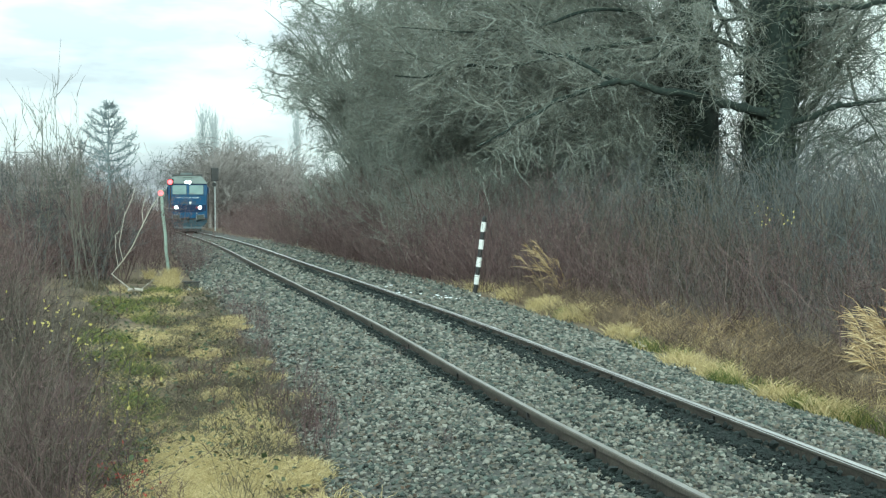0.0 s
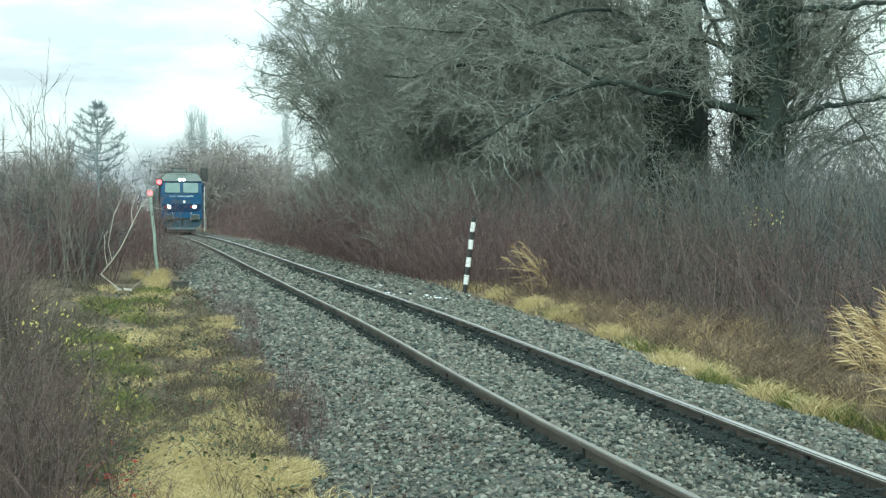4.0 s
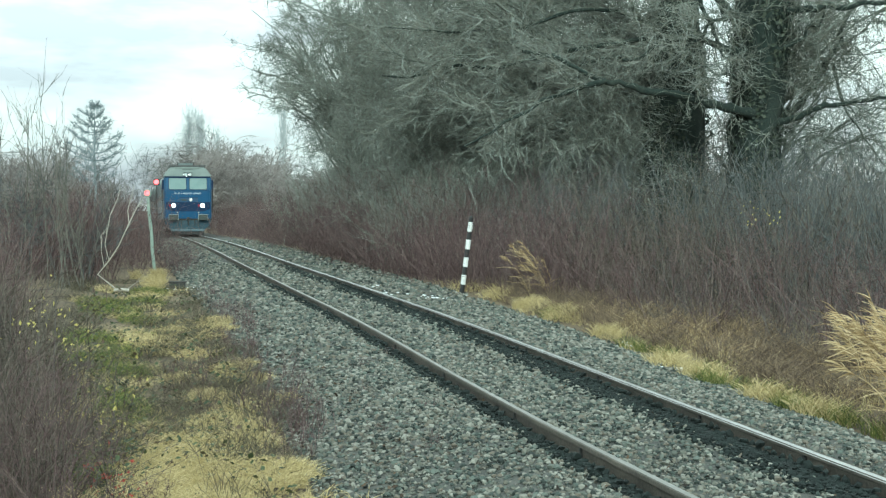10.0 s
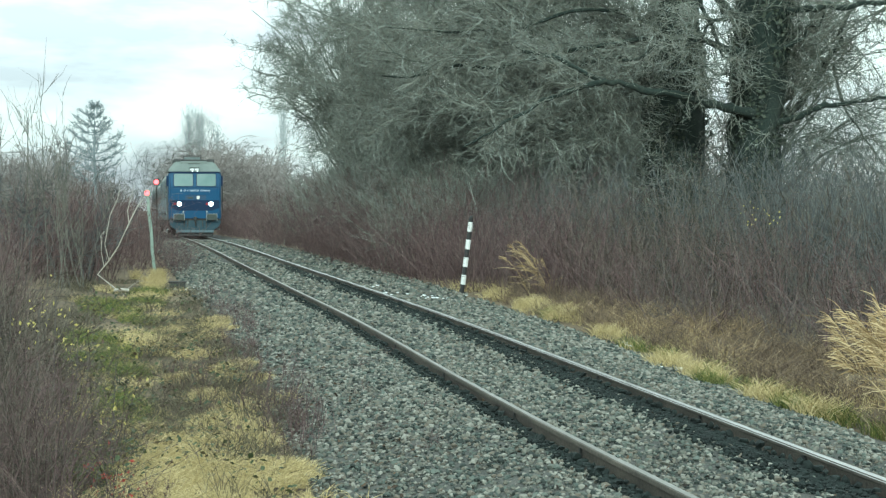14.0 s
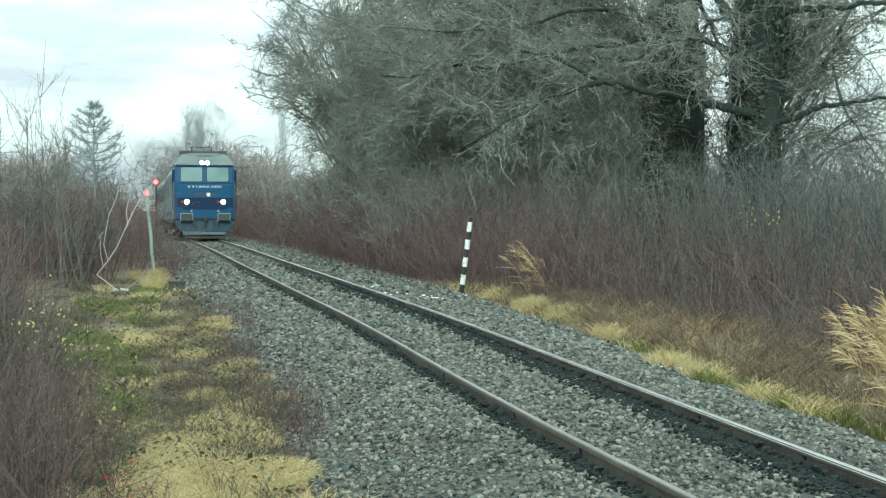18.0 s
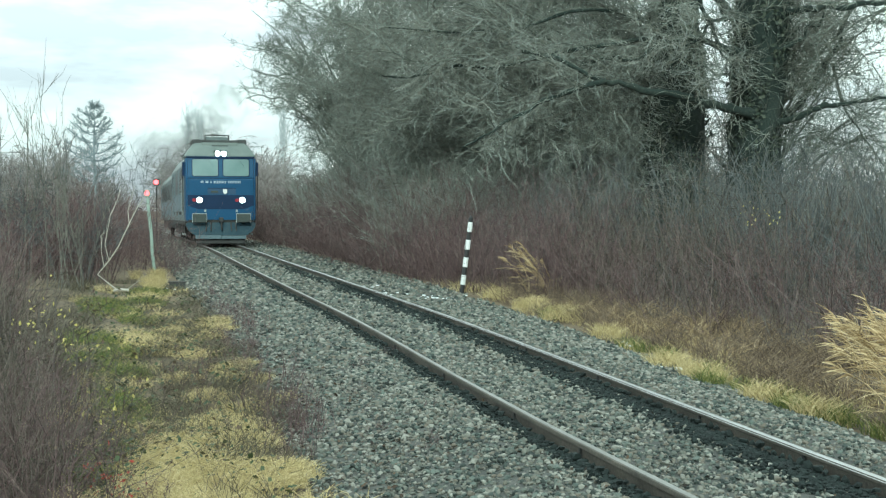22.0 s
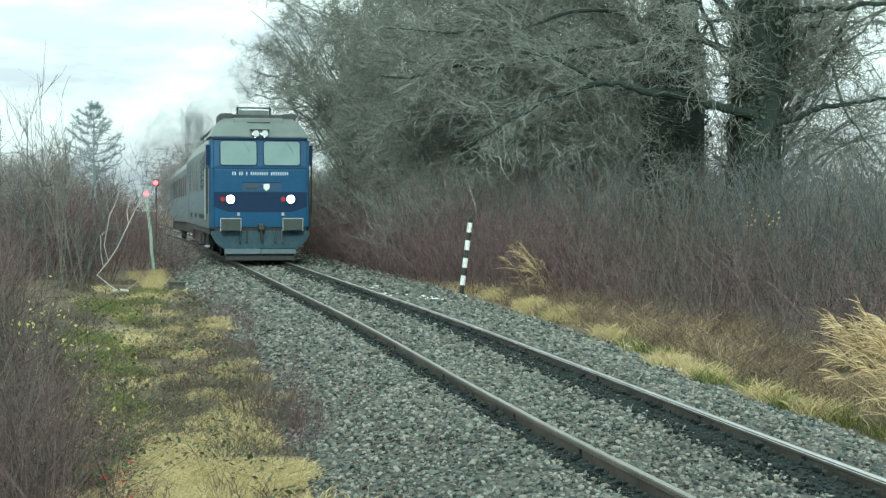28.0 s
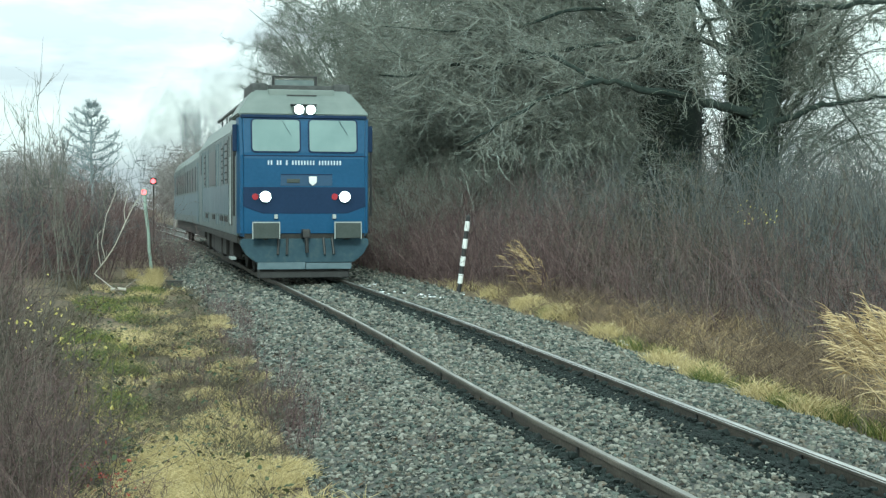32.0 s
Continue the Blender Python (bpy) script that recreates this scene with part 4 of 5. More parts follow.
def build_olive_shrubs():
    """Tall olive-grey shrubs that fill the room under the big crowns."""
    rng = np.random.RandomState(36)
    stems, crown = shrub_mesh(rng, 34, 4.2, 0.26, 640, 0.011, fan=1.6, k=6)
    first = None
    for i in range(76):
        if i < 24:
            y = rng.uniform(43.5, 48.0)
            x = y * (-0.003 + 0.143 * (i + rng.uniform(0, 1)) / 24)
        elif i < 27:
            x, y = 8.1 + 0.7 * (i - 24), 45.0
        elif i < 33:
            x, y = 1.4 + 0.6 * (i - 27), 43.6 + 0.4 * (i % 2)
        elif i < 42:
            y = rng.uniform(56.0, 76.0)
            x = float(track_x(y)) + rng.uniform(6.0, 9.0)
        elif i > 61:
            x, y = -0.6 + 0.34 * (i - 62), 39.6 + 0.8 * (i % 3)
        else:
            y = 47.0 + 1.4 * (i - 42) + rng.uniform(-0.4, 0.4)
            x = float(track_x(y)) + rng.uniform(5.0, 6.6)
        m = pose(x, y, float(ground_z(x, y)), rng.uniform(-4, 4), rng.uniform(-6, 2), i * 71)
        if first is None:
            ob = first = shrub_thing("tall_shrub", "tall leafless olive-grey shrub under the big trees", "shrub", "tall shrubs under the trees", stems, crown, M_TWIG, m)
        else:
            ob = copy_thing(first, m)
        s = float(rng.uniform(0.8, 1.12)) * (0.82 if i > 61 else 1.0)
        ob.scale = (s, s, s)


def build_far_trees():
    rng = np.random.RandomState(41)
    first = None
    spots = []
    for i in range(66):
        y = rng.uniform(150, 235)
        x = rng.uniform(-0.188, -0.118) * y
        spots.append((x, y, rng.uniform(0.85, 1.12) * float(np.interp(x / y, [-0.19, -0.175, -0.13, -0.118], [0.65, 1.05, 1.05, 0.85]))))
    for i in range(52):
        y = rng.uniform(140, 240)
        q = rng.uniform(-0.38, -0.228)
        spots.append((q * y, y, rng.uniform(0.8, 1.15) if q < -0.26 else rng.uniform(0.55, 0.72)))
    for i in range(34):
        y = rng.uniform(170, 260)
        spots.append((rng.uniform(-0.125, 0.36) * y, y, rng.uniform(0.7, 1.0)))
    for i in range(16):
        y = rng.uniform(75, 130)
        spots.append((float(track_x(y)) + rng.uniform(8, 26), y, rng.uniform(0.5, 0.75)))
    for i in range(18):
        y = rng.uniform(70, 110)
        spots.append((rng.uniform(0.0, 0.42) * y, y, rng.uniform(0.6, 0.95)))
    for i, (x, y, s) in enumerate(spots):
        m = pose(x, y, float(ground_z(x, y)), 0, 0, rng.uniform(0, 360))
        if first is None:
            base = np.array([[(0, 0, -0.3), (0, 0, 1.5), (0.1, 0, 3.0), (0.0, 0.1, 5.0)]])
            a, ar = grow(rng, base, 20, (3.0, 6.0), 0.75, (0, 0, 0.25), 6, 0.06, (0.2, 1.0), 0.2)
            b, br = grow(rng, a, 130, (1.0, 2.3), 0.8, (0, 0, 0.1), 3, 0.03, (0.2, 1.0), 0.2)
            c, cr = grow(rng, b, 640, (0.4, 1.0), 0.9, (0, 0, 0.0), 3, 0.03, (0.2, 1.0), 0.2)
            first = thing("far_tree", "bare brown tree in a distant wood, haze painted in its pale colour", "tree", m, "distant wood")
            o = link_mesh("trunk", *tubes(base, np.array([[0.2, 0.16, 0.13, 0.07]]), 8), M_FAR_HAZED, True)
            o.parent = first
            o = link_mesh("crown", *joined([tubes(a, ar), tubes(b, br), tubes(c, cr)]), M_FAR_HAZED)
            o.parent = first
            ob = first
        else:
            ob = copy_thing(first, m)
        ob.scale = (s * 1.15, s * 1.15, s)
    # poplars
    pop = None
    for x, y, s in ((-54.0, 300, 0.87), (-52.4, 303, 0.83), (-50.9, 298, 0.78), (-41.5, 260, 0.62), (-30.5, 270, 0.8)):
        m = pose(x, y, 0, 0, 0, x * 40)
        if pop is None:
            base = np.array([[(0, 0, -0.5), (0, 0, 8), (0, 0, 16), (0, 0, 24)]], float)
            a, ar = grow(rng, base, 110, (3, 6.5), 0.3, (0, 0, 0.9), 5, 0.06, (0.12, 0.95))
            b, br = grow(rng, a, 700, (1.5, 3), 0.3, (0, 0, 0.8), 3, 0.032, (0.2, 1.0))
            pop = thing("poplar", "slender leafless poplar far off, haze painted in its pale colour", "tree", m, "far poplars")
            o = link_mesh("trunk", *tubes(base, np.array([[0.4, 0.3, 0.2, 0.06]]), 8), M_HAZED_GREY, True)
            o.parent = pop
            o = link_mesh("crown", *joined([tubes(a, ar), tubes(b, br)]), M_HAZED_GREY)
            o.parent = pop
            ob = pop
        else:
            ob = copy_thing(pop, m)
        ob.scale = (s, s, s)


def build_conical_tree():
    rng = np.random.RandomState(51)
    x, y = -34.5, 140.0
    tree = thing("conical_tree", "tall sparse conical tree with tiers of level branches, haze painted in its colour", "tree", pose(x, y, float(ground_z(x, y))))
    base = np.array([[(0, 0, -0.4), (0.05, 0, 4), (-0.05, 0, 8), (0, 0, 12.5)]])
    o = link_mesh("trunk", *tubes(base, np.array([[0.2, 0.15, 0.09, 0.02]]), 8), M_PINE_HAZED, True)
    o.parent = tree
    o = link_mesh("side_stem", *tubes(np.array([[(-1.5, 0, -0.3), (-0.9, 0, 2.6), (-0.2, 0, 4.6), (0.5, 0, 5.6)]]), np.array([[0.12, 0.1, 0.08, 0.05]]), 7), M_PINE_HAZED, True)
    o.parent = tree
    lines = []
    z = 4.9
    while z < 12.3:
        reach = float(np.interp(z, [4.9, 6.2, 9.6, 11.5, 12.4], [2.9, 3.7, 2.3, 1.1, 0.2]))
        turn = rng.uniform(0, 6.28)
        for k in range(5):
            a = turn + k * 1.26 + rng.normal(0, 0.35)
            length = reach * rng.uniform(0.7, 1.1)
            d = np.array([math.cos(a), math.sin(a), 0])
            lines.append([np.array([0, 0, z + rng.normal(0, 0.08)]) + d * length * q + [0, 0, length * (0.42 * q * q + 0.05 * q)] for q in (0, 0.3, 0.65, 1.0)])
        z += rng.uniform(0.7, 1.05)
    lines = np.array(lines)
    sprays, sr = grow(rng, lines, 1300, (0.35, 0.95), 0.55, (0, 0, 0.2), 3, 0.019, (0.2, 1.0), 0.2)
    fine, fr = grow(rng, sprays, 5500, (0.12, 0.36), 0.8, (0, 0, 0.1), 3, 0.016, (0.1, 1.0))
    o = link_mesh("crown", *joined([tubes(lines, np.linspace(0.055, 0.025, 4)[None].repeat(len(lines), 0)), tubes(sprays, sr), tubes(fine, fr)]), M_PINE_HAZED)
    o.parent = tree


# ---------- grass and weeds ----------
def patch(name, label, mat, seed, spots, per, height, width, lean, droop=0.5, category="grass", mound=0.0, group=""):
    """Tufts of blades: spots are (x, y, radius)."""
    rng = np.random.RandomState(seed)
    px, py, pz = [], [], []
    for x, y, r in spots:
        n = int(per * (r / 0.2) ** 2)
        a, q = rng.uniform(0, 6.283, n), r * np.sqrt(rng.uniform(0, 1, n))
        px.append(x + np.cos(a) * q)
        py.append(y + np.sin(a) * q * 1.3)
        pz.append(mound * (r / 0.3) * (1 - (q / r) ** 2))
    px, py = np.concatenate(px), np.concatenate(py)
    h = rng.uniform(height * 0.5, height * 1.15, len(px))
    v, f = blades(rng, px, py, ground_z(px, py) - 0.02 + np.concatenate(pz), h, width, lean, droop)
    return tagged(link_mesh(name, v, f, mat), label, category, group, "" if group else "stuff")


def spread(rng, n, y0, y1, left, right, r0, r1):
    """Tuft spots between two lines given as track offsets at y0 and y1."""
    out = []
    for i in range(n):
        y = y0 + (y1 - y0) * rng.uniform() ** 1.3
        f = (y - y0) / (y1 - y0)
        side = rng.uniform(left[0] + (left[1] - left[0]) * f, right[0] + (right[1] - right[0]) * f)
        out.append((float(track_x(y)) + side, y, rng.uniform(r0, r1)))
    return out


def build_grass():
    rng = np.random.RandomState(61)
    mounds = [(-4.75, 22.4, 0.42), (-4.2, 21.2, 0.4), (-5.0, 23.0, 0.36), (-4.0, 24.6, 0.36), (-2.35, 14.2, 0.4), (-1.95, 12.9, 0.4), (-7.45, 36.5, 0.3), (-7.2, 35.0, 0.28), (-4.5, 21.7, 0.4), (-4.65, 24, 0.35), (-4.26, 25.7, 0.4), (-2.09, 13.6, 0.42), (-1.44, 11.5, 0.4), (-2.17, 11.0, 0.38), (-2.13, 12.3, 0.4),
              (-2.5, 17.7, 0.32), (-2.2, 15.2, 0.3), (-2.85, 13.6, 0.28), (-8.6, 42.3, 0.26), (-8.2, 40.5, 0.24), (-7.8, 38.8, 0.24), (-8.9, 40.8, 0.22), (-1.75, 10.2, 0.4), (-1.9, 9.4, 0.4), (-2.0, 11.6, 0.45), (-2.5, 11.8, 0.4), (-2.46, 12.7, 0.4), (-2.2, 14.0, 0.42),
              (-1.5, 11.3, 0.38), (-2.9, 18.9, 0.26), (-4.6, 25.8, 0.36), (-4.3, 26.4, 0.3), (-4.9, 22.8, 0.4), (-7.8, 37.6, 0.34), (-2.75, 19.4, 0.2), (-3.6, 20.6, 0.28), (-3.25, 17.5, 0.26), (-3.9, 23.4, 0.24), (-2.7, 16.2, 0.24)]
    for i, spot in enumerate(mounds):
        far = spot[1] > 30
        patch("straw_tussock", "bright straw-coloured tussock of dead grass", M_STRAW, 160 + i, [(spot[0], spot[1], spot[2] * (0.8 if far else 1.12))], 200 if far else 330, 0.34 if far else 0.13, 0.0042 if far else 0.0025,
              0.7 if far else 2.2, 0.6 if far else 1.6, mound=0.0 if far else 0.06, group="tussocks on the bank")
    patch("dry_grass", "matted straw-coloured dead grass on the bank", M_STRAW, 62, spread(rng, 78, 8.2, 36, (-5.0, -5.6), (-2.7, -2.9), 0.14, 0.34), 60, 0.2, 0.0035, 1.6, 1.2)
    patch("dead_weeds", "grey-brown dead weeds matted over the bank", M_DULL, 63, spread(rng, 118, 8.2, 40, (-5.6, -6.4), (-2.65, -2.9), 0.2, 0.45), 40, 0.27, 0.0034, 1.6, 1.1, "weeds")
    green = [(-6.5, 28, 0.5), (-6.6, 31, 0.5), (-5.0, 19.7, 0.4), (-4.7, 20.5, 0.35), (-3.9, 16, 0.35), (-3.1, 14, 0.25), (-7.0, 33.5, 0.5), (-5.6, 26, 0.4), (-4.9, 23, 0.3),
             (-2.9, 12.5, 0.25), (-2.95, 11.9, 0.3), (-3.4, 14.8, 0.35), (-3.5, 15.4, 0.3), (-4.1, 18.0, 0.4), (-4.3, 18.8, 0.35), (-5.5, 22.0, 0.5), (-5.9, 23.2, 0.45), (-7.3, 30.0, 0.5), (-7.0, 29.0, 0.45), (-2.8, 11.2, 0.25)]
    patch("green_grass", "low green weeds and grass on the bank", M_GREEN, 64, green, 85, 0.19, 0.0045, 1.2, 0.8, mound=0.05)
    patch("green_grass", "green grass tufts along the ballast toe", M_GREEN, 65, spread(rng, 16, 13, 22, (2.8, 2.9), (3.3, 3.4), 0.1, 0.2), 110, 0.22, 0.004, 0.8, 0.6)
    patch("green_grass", "fresh green tufts beside the straw tussocks", M_GREEN, 66, [(3.2, 16.9, 0.2), (3.75, 14.9, 0.26), (4.05, 14.4, 0.24), (2.0, 25.6, 0.25)], 130, 0.24, 0.004, 0.9, 0.6, mound=0.04)
    tufts = [(3.0, 18.6, 0.3), (3.25, 17.4, 0.32), (2.2, 25.3, 0.4), (1.7, 27.0, 0.4), (3.6, 15.6, 0.3), (3.9, 14.6, 0.3), (2.6, 22.5, 0.25), (1.1, 29.5, 0.3)]
    for i, spot in enumerate(tufts):
        patch("straw_tussock", "bright straw tussock at the ballast toe", M_STRAW, 190 + i, [spot], 150, 0.26, 0.0038, 1.2, 1.0, mound=0.1, group="tussocks by the ballast")
    patch("dry_grass", "pale straw tufts along the ballast toe", M_STRAW, 69, spread(rng, 70, 11, 34, (2.9, 2.9), (4.2, 3.9), 0.1, 0.25), 24, 0.28, 0.0038, 0.9, 0.7)
    patch("dry_weeds", "brown dead weeds in front of the thicket", M_TAN, 67, spread(rng, 170, 10.5, 32, (3.2, 3.3), (7.0, 4.8), 0.15, 0.4), 55, 0.5, 0.0036, 1.3, 0.9, "weeds")
    patch("dry_weeds", "golden dead grass mixed among the brown weeds", M_REED, 70, spread(rng, 60, 12.5, 26, (3.3, 3.4), (6.4, 4.6), 0.08, 0.22), 45, 0.5, 0.0034, 1.2, 1.0, "weeds")
    patch("dry_weeds", "brown dead weeds on the bank", M_DULL, 68, spread(rng, 60, 8.2, 30, (-3.9, -4.6), (-2.6, -2.8), 0.1, 0.25), 40, 0.34, 0.0032, 0.8, 0.4, "weeds")


def build_brambles():
    rng = np.random.RandomState(71)
    stems, crown = shrub_mesh(rng, 40, 0.55, 0.7, 120, 0.004, fan=0.3, k=4)
    first = shrub_thing("weed_clump", "low tangle of dead dark weed stems", "weeds", "weeds by the ballast", stems, crown, M_STEM_RED, pose(0, 0, 0))
    spots = [(-1.54, 13.6, 1.25), (-1.4, 13.0, 1.1), (-1.75, 14.6, 1.15), (-1.2, 12.2, 0.8), (-1.95, 16, 1.1), (-3.4, 24, 1.1), (-3.1, 17, 0.9), (-3.3, 22, 1.0), (-3.9, 26, 1.0), (-0.62, 9.6, 0.5), (-2.6, 15.3, 0.8),
             (-0.89, 15.4, 0.4), (-0.55, 12.9, 0.35), (-0.15, 13.8, 0.3), (-1.05, 17.5, 0.4), (-0.7, 18.8, 0.35), (-4.6, 29, 1.0), (-2.05, 10.2, 0.7), (-2.4, 9.3, 0.8), (-0.1, 11.7, 0.4), (-2.9, 19, 0.9), (-5.3, 33, 1.1), (-2.75, 11.6, 0.9), (-4.2, 27.5, 1.2), (-3.6, 25, 1.2), (-3.0, 21.5, 1.1), (-2.6, 19.8, 1.1), (-2.2, 17.6, 1.2), (-1.75, 15.4, 1.1), (-3.3, 18.6, 1.1), (-2.9, 16.6, 1.0), (-1.3, 13.9, 1.0)]
    for i, (x, y, s) in enumerate(spots):
        m = pose(x, y, float(ground_z(x, y)), 0, 0, i * 77)
        ob = first if i == 0 else copy_thing(first, m)
        ob.matrix_world = m
        ob.scale = (s, s, s)
    for name, label, mat, seed, n, zone, hi, size in (
            ("bramble_leaves", "small dark green bramble leaves over dead grass", M_LEAF, 72, 5200, (10, 33, -5.4, -3.0), 0.32, 0.026),
            ("bramble_leaves", "small dark green leaves near the ballast", M_LEAF, 74, 900, (9, 13, -4.6, -3.2), 0.3, 0.016),
            ("leaf_litter", "dark dead leaves and scraps on the ballast edge", M_LITTER, 76, 1500, (8.5, 30, -3.3, -1.9), 0.06, 0.02),
            ("leaf_litter", "dark dead leaves blown among the stones", M_LITTER, 77, 500, (8.5, 24, -2.2, 0.6), 0.05, 0.015)):
        r = np.random.RandomState(seed)
        y = r.uniform(zone[0], zone[1], n)
        x = track_x(y) + r.uniform(zone[2], zone[3], n)
        clump = (np.sin(x * 3.1 + y) * np.sin(y * 1.9 + 1) > -0.1)
        x, y = x[clump], y[clump]
        n = len(x)
        z = ground_z(x, y) + r.uniform(0.04, hi, n)
        a, t = r.uniform(0, 6.28, n), r.normal(0, 0.6, n)
        u = np.stack([np.cos(a), np.sin(a), 0.4 * t], -1)
        w = np.stack([-np.sin(a), np.cos(a), t], -1)
        s = (size * r.uniform(0.6, 1.4, n))[:, None]
        c = np.stack([x, y, z], -1)
        top = unit(np.cross(u, w)) * 0.12 * s
        quad = np.stack([c - u * s, c + w * s * 0.6 + top, c + u * s, c - w * s * 0.6 + top], 1)
        ids = np.arange(n * 4).reshape(n, 4)
        tagged(link_mesh(name, quad.reshape(-1, 3), ids, mat), label, "leaves", kind="stuff")


def build_leafy_weeds():
    """Low leafy weeds at the foot of the thicket, leaf by leaf."""
    rng = np.random.RandomState(78)
    for x, y, size, fresh in ((-2.85, 12.0, 0.1, 0), (-2.98, 12.15, 0.09, 0), (-2.68, 12.05, 0.08, 0), (-2.9, 12.6, 0.07, 0), (-3.25, 14.6, 0.08, 0), (-3.42, 14.9, 0.1, 1), (-3.3, 15.2, 0.08, 1), (-2.7, 11.2, 0.07, 0), (-3.7, 16.4, 0.09, 0), (-4.0, 17.4, 0.09, 1)):
        weed = thing("leafy_weed", "low weed with fresh pale green leaves" if fresh else "low weed with broad dark green leaves", "weed", pose(x, y, float(ground_z(x, y))), "leafy weeds on the bank")
        o = link_mesh("stem", *tubes(np.array([[(0, 0, -0.03), (0.01, 0, 0.08), (0, 0.01, 0.16)]]), np.array([[0.006, 0.005, 0.003]])), M_LEAF)
        o.parent = weed
        for i in range(14):
            bm = bmesh.new()
            w = size * rng.uniform(0.7, 1.15)
            pts = [bm.verts.new(p) for p in ((0, 0, 0), (w * 0.45, w * 0.3, w * 0.12), (w, 0, w * 0.02), (w * 0.45, -w * 0.3, w * 0.12), (w * 0.5, 0, w * 0.04))]
            for q in ((0, 4, 1), (1, 4, 2), (2, 4, 3), (3, 4, 0)):
                bm.faces.new([pts[k] for k in q])
            leaf = part("leaf", bm, M_GREEN if fresh else M_LEAF, weed)
            leaf.matrix_basis = pose(0, 0, 0.02 + 0.14 * i / 14, 0, rng.uniform(-40, 15), i * 137.5)


def build_yellow_leaves():
    """Twigs of yellow leaves in the thicket, each with its leaves."""
    rng = np.random.RandomState(75)
    for x, y, z, size, n in ((-3.6, 13.0, 0.7, 0.16, 9), (-3.45, 13.2, 0.35, 0.14, 12), (-3.9, 13.5, 0.62, 0.12, 7), (-3.05, 13.0, 0.1, 0.16, 16), (-3.2, 12.6, -0.05, 0.12, 9), (-4.2, 13.6, 0.6, 0.15, 6), (-2.75, 11.6, -0.1, 0.1, 7), (-2.45, 10.4, -0.35, 0.1, 14), (-2.6, 10.5, -0.33, 0.08, 9), (-2.3, 10.2, -0.4, 0.07, 8), (4.9, 22.5, 1.55, 0.1, 8), (5.4, 23.0, 1.5, 0.08, 5)):
        red = y < 11
        twig = thing("leafy_twig", "thin twig with small red leaves" if red else "thin twig with small yellow leaves", "twig", pose(x, y, float(ground_z(x, y))), "yellow-leaved twigs")
        top = z - float(ground_z(x, y))
        o = link_mesh("stem", *tubes(np.array([[(0.05, 0, -0.05), (0.0, 0.02, top * 0.5), (0.03, 0, top + size)]]), np.array([[0.006, 0.005, 0.003]])), M_STEM_GREY)
        o.parent = twig
        for i in range(n * 2):
            bm = bmesh.new()
            s = rng.uniform(0.012, 0.024)
            pts = [bm.verts.new(p) for p in ((-s, 0, 0), (0, s * 0.6, s * 0.25), (s * 1.2, 0, 0), (0, -s * 0.6, s * 0.25))]
            bm.faces.new((pts[0], pts[1], pts[2]))
            bm.faces.new((pts[0], pts[2], pts[3]))
            leaf = part("leaf", bm, M_REDLEAF if red else M_YELLOW, twig)
            leaf.matrix_basis = pose(rng.normal(0, size), rng.normal(0, size), top + rng.normal(0, size), *rng.uniform(0, 360, 3))


def build_reeds():
    """Clumps of tall dry reeds that sway in the wind."""
    made = []
    for x, y, n, h, seed, label in ((4.6, 13.4, 24, 1.3, 81, "tall dry golden reed clump bent by the wind"), (5.2, 16.4, 14, 0.9, 83, "low dry golden reed clump bent by the wind"), (1.95, 29.0, 10, 1.25, 82, "dry golden reed clump leaning in front of the thicket")):
        rng = np.random.RandomState(seed)
        reed = thing("reed_clump", label, "reeds", pose(x, y, float(ground_z(x, y))), "reed clumps")
        base = np.zeros((n, 2, 3))
        base[:, :, :2] = rng.normal(0, 0.22, (n, 1, 2))
        base[:, 1, 2] = 0.1
        s, sr = grow(rng, base, n, (h * 0.7, h * 1.1), 0.16, (-0.75, 0, 0.1), 7, 0.006, (0, 0.05), 0.05)
        l, lr = grow(rng, s, n * 7, (0.2, 0.5), 0.5, (-0.6, 0, -0.5), 4, 0.0055, (0.2, 0.9), 0.1)
        p, pr = grow(rng, s, n * 26, (0.06, 0.19), 0.35, (-0.5, 0, -0.4), 3, 0.0062, (0.78, 1.0), 0.12)
        for nm, a, r in (("stem_tangle", s, sr), ("leaf_tangle", l, lr), ("plume", p, pr)):
            o = tagged(link_mesh(nm, *tubes(a, r), M_REED), kind="stuff")
            o.parent = reed
        made.append(reed)
    return made


# ---------- the train ----------
LOCO_LENGTH = 16.9


def wheelset(parent, y, r, wheels):
    axle = part("wheelset", rod((-0.95, 0, 0), (0.95, 0, 0), 0.08, 10), M_GEAR, parent)
    axle.location = (0, y, r)
    for x in (-0.7525, 0.7525):
        bm = rod((x - 0.07, 0, 0), (x + 0.06, 0, 0), r, 24)
        rod((x - 0.1, 0, 0), (x + 0.1, 0, 0), r * 0.3, 12, bm)
        part("wheel", bm, M_GEAR, axle)
    wheels.append((axle, y, r))


def rounded(x0, z0, x1, z1, r, n=4):
    """The outline of a plate with round corners."""
    pts = []
    for cx, cz, a0 in ((x1 - r, z1 - r, 0), (x0 + r, z1 - r, 90), (x0 + r, z0 + r, 180), (x1 - r, z0 + r, 270)):
        for i in range(n + 1):
            a = math.radians(a0 + 90 * i / n)
            pts.append((cx + r * math.cos(a), cz + r * math.sin(a)))
    return pts


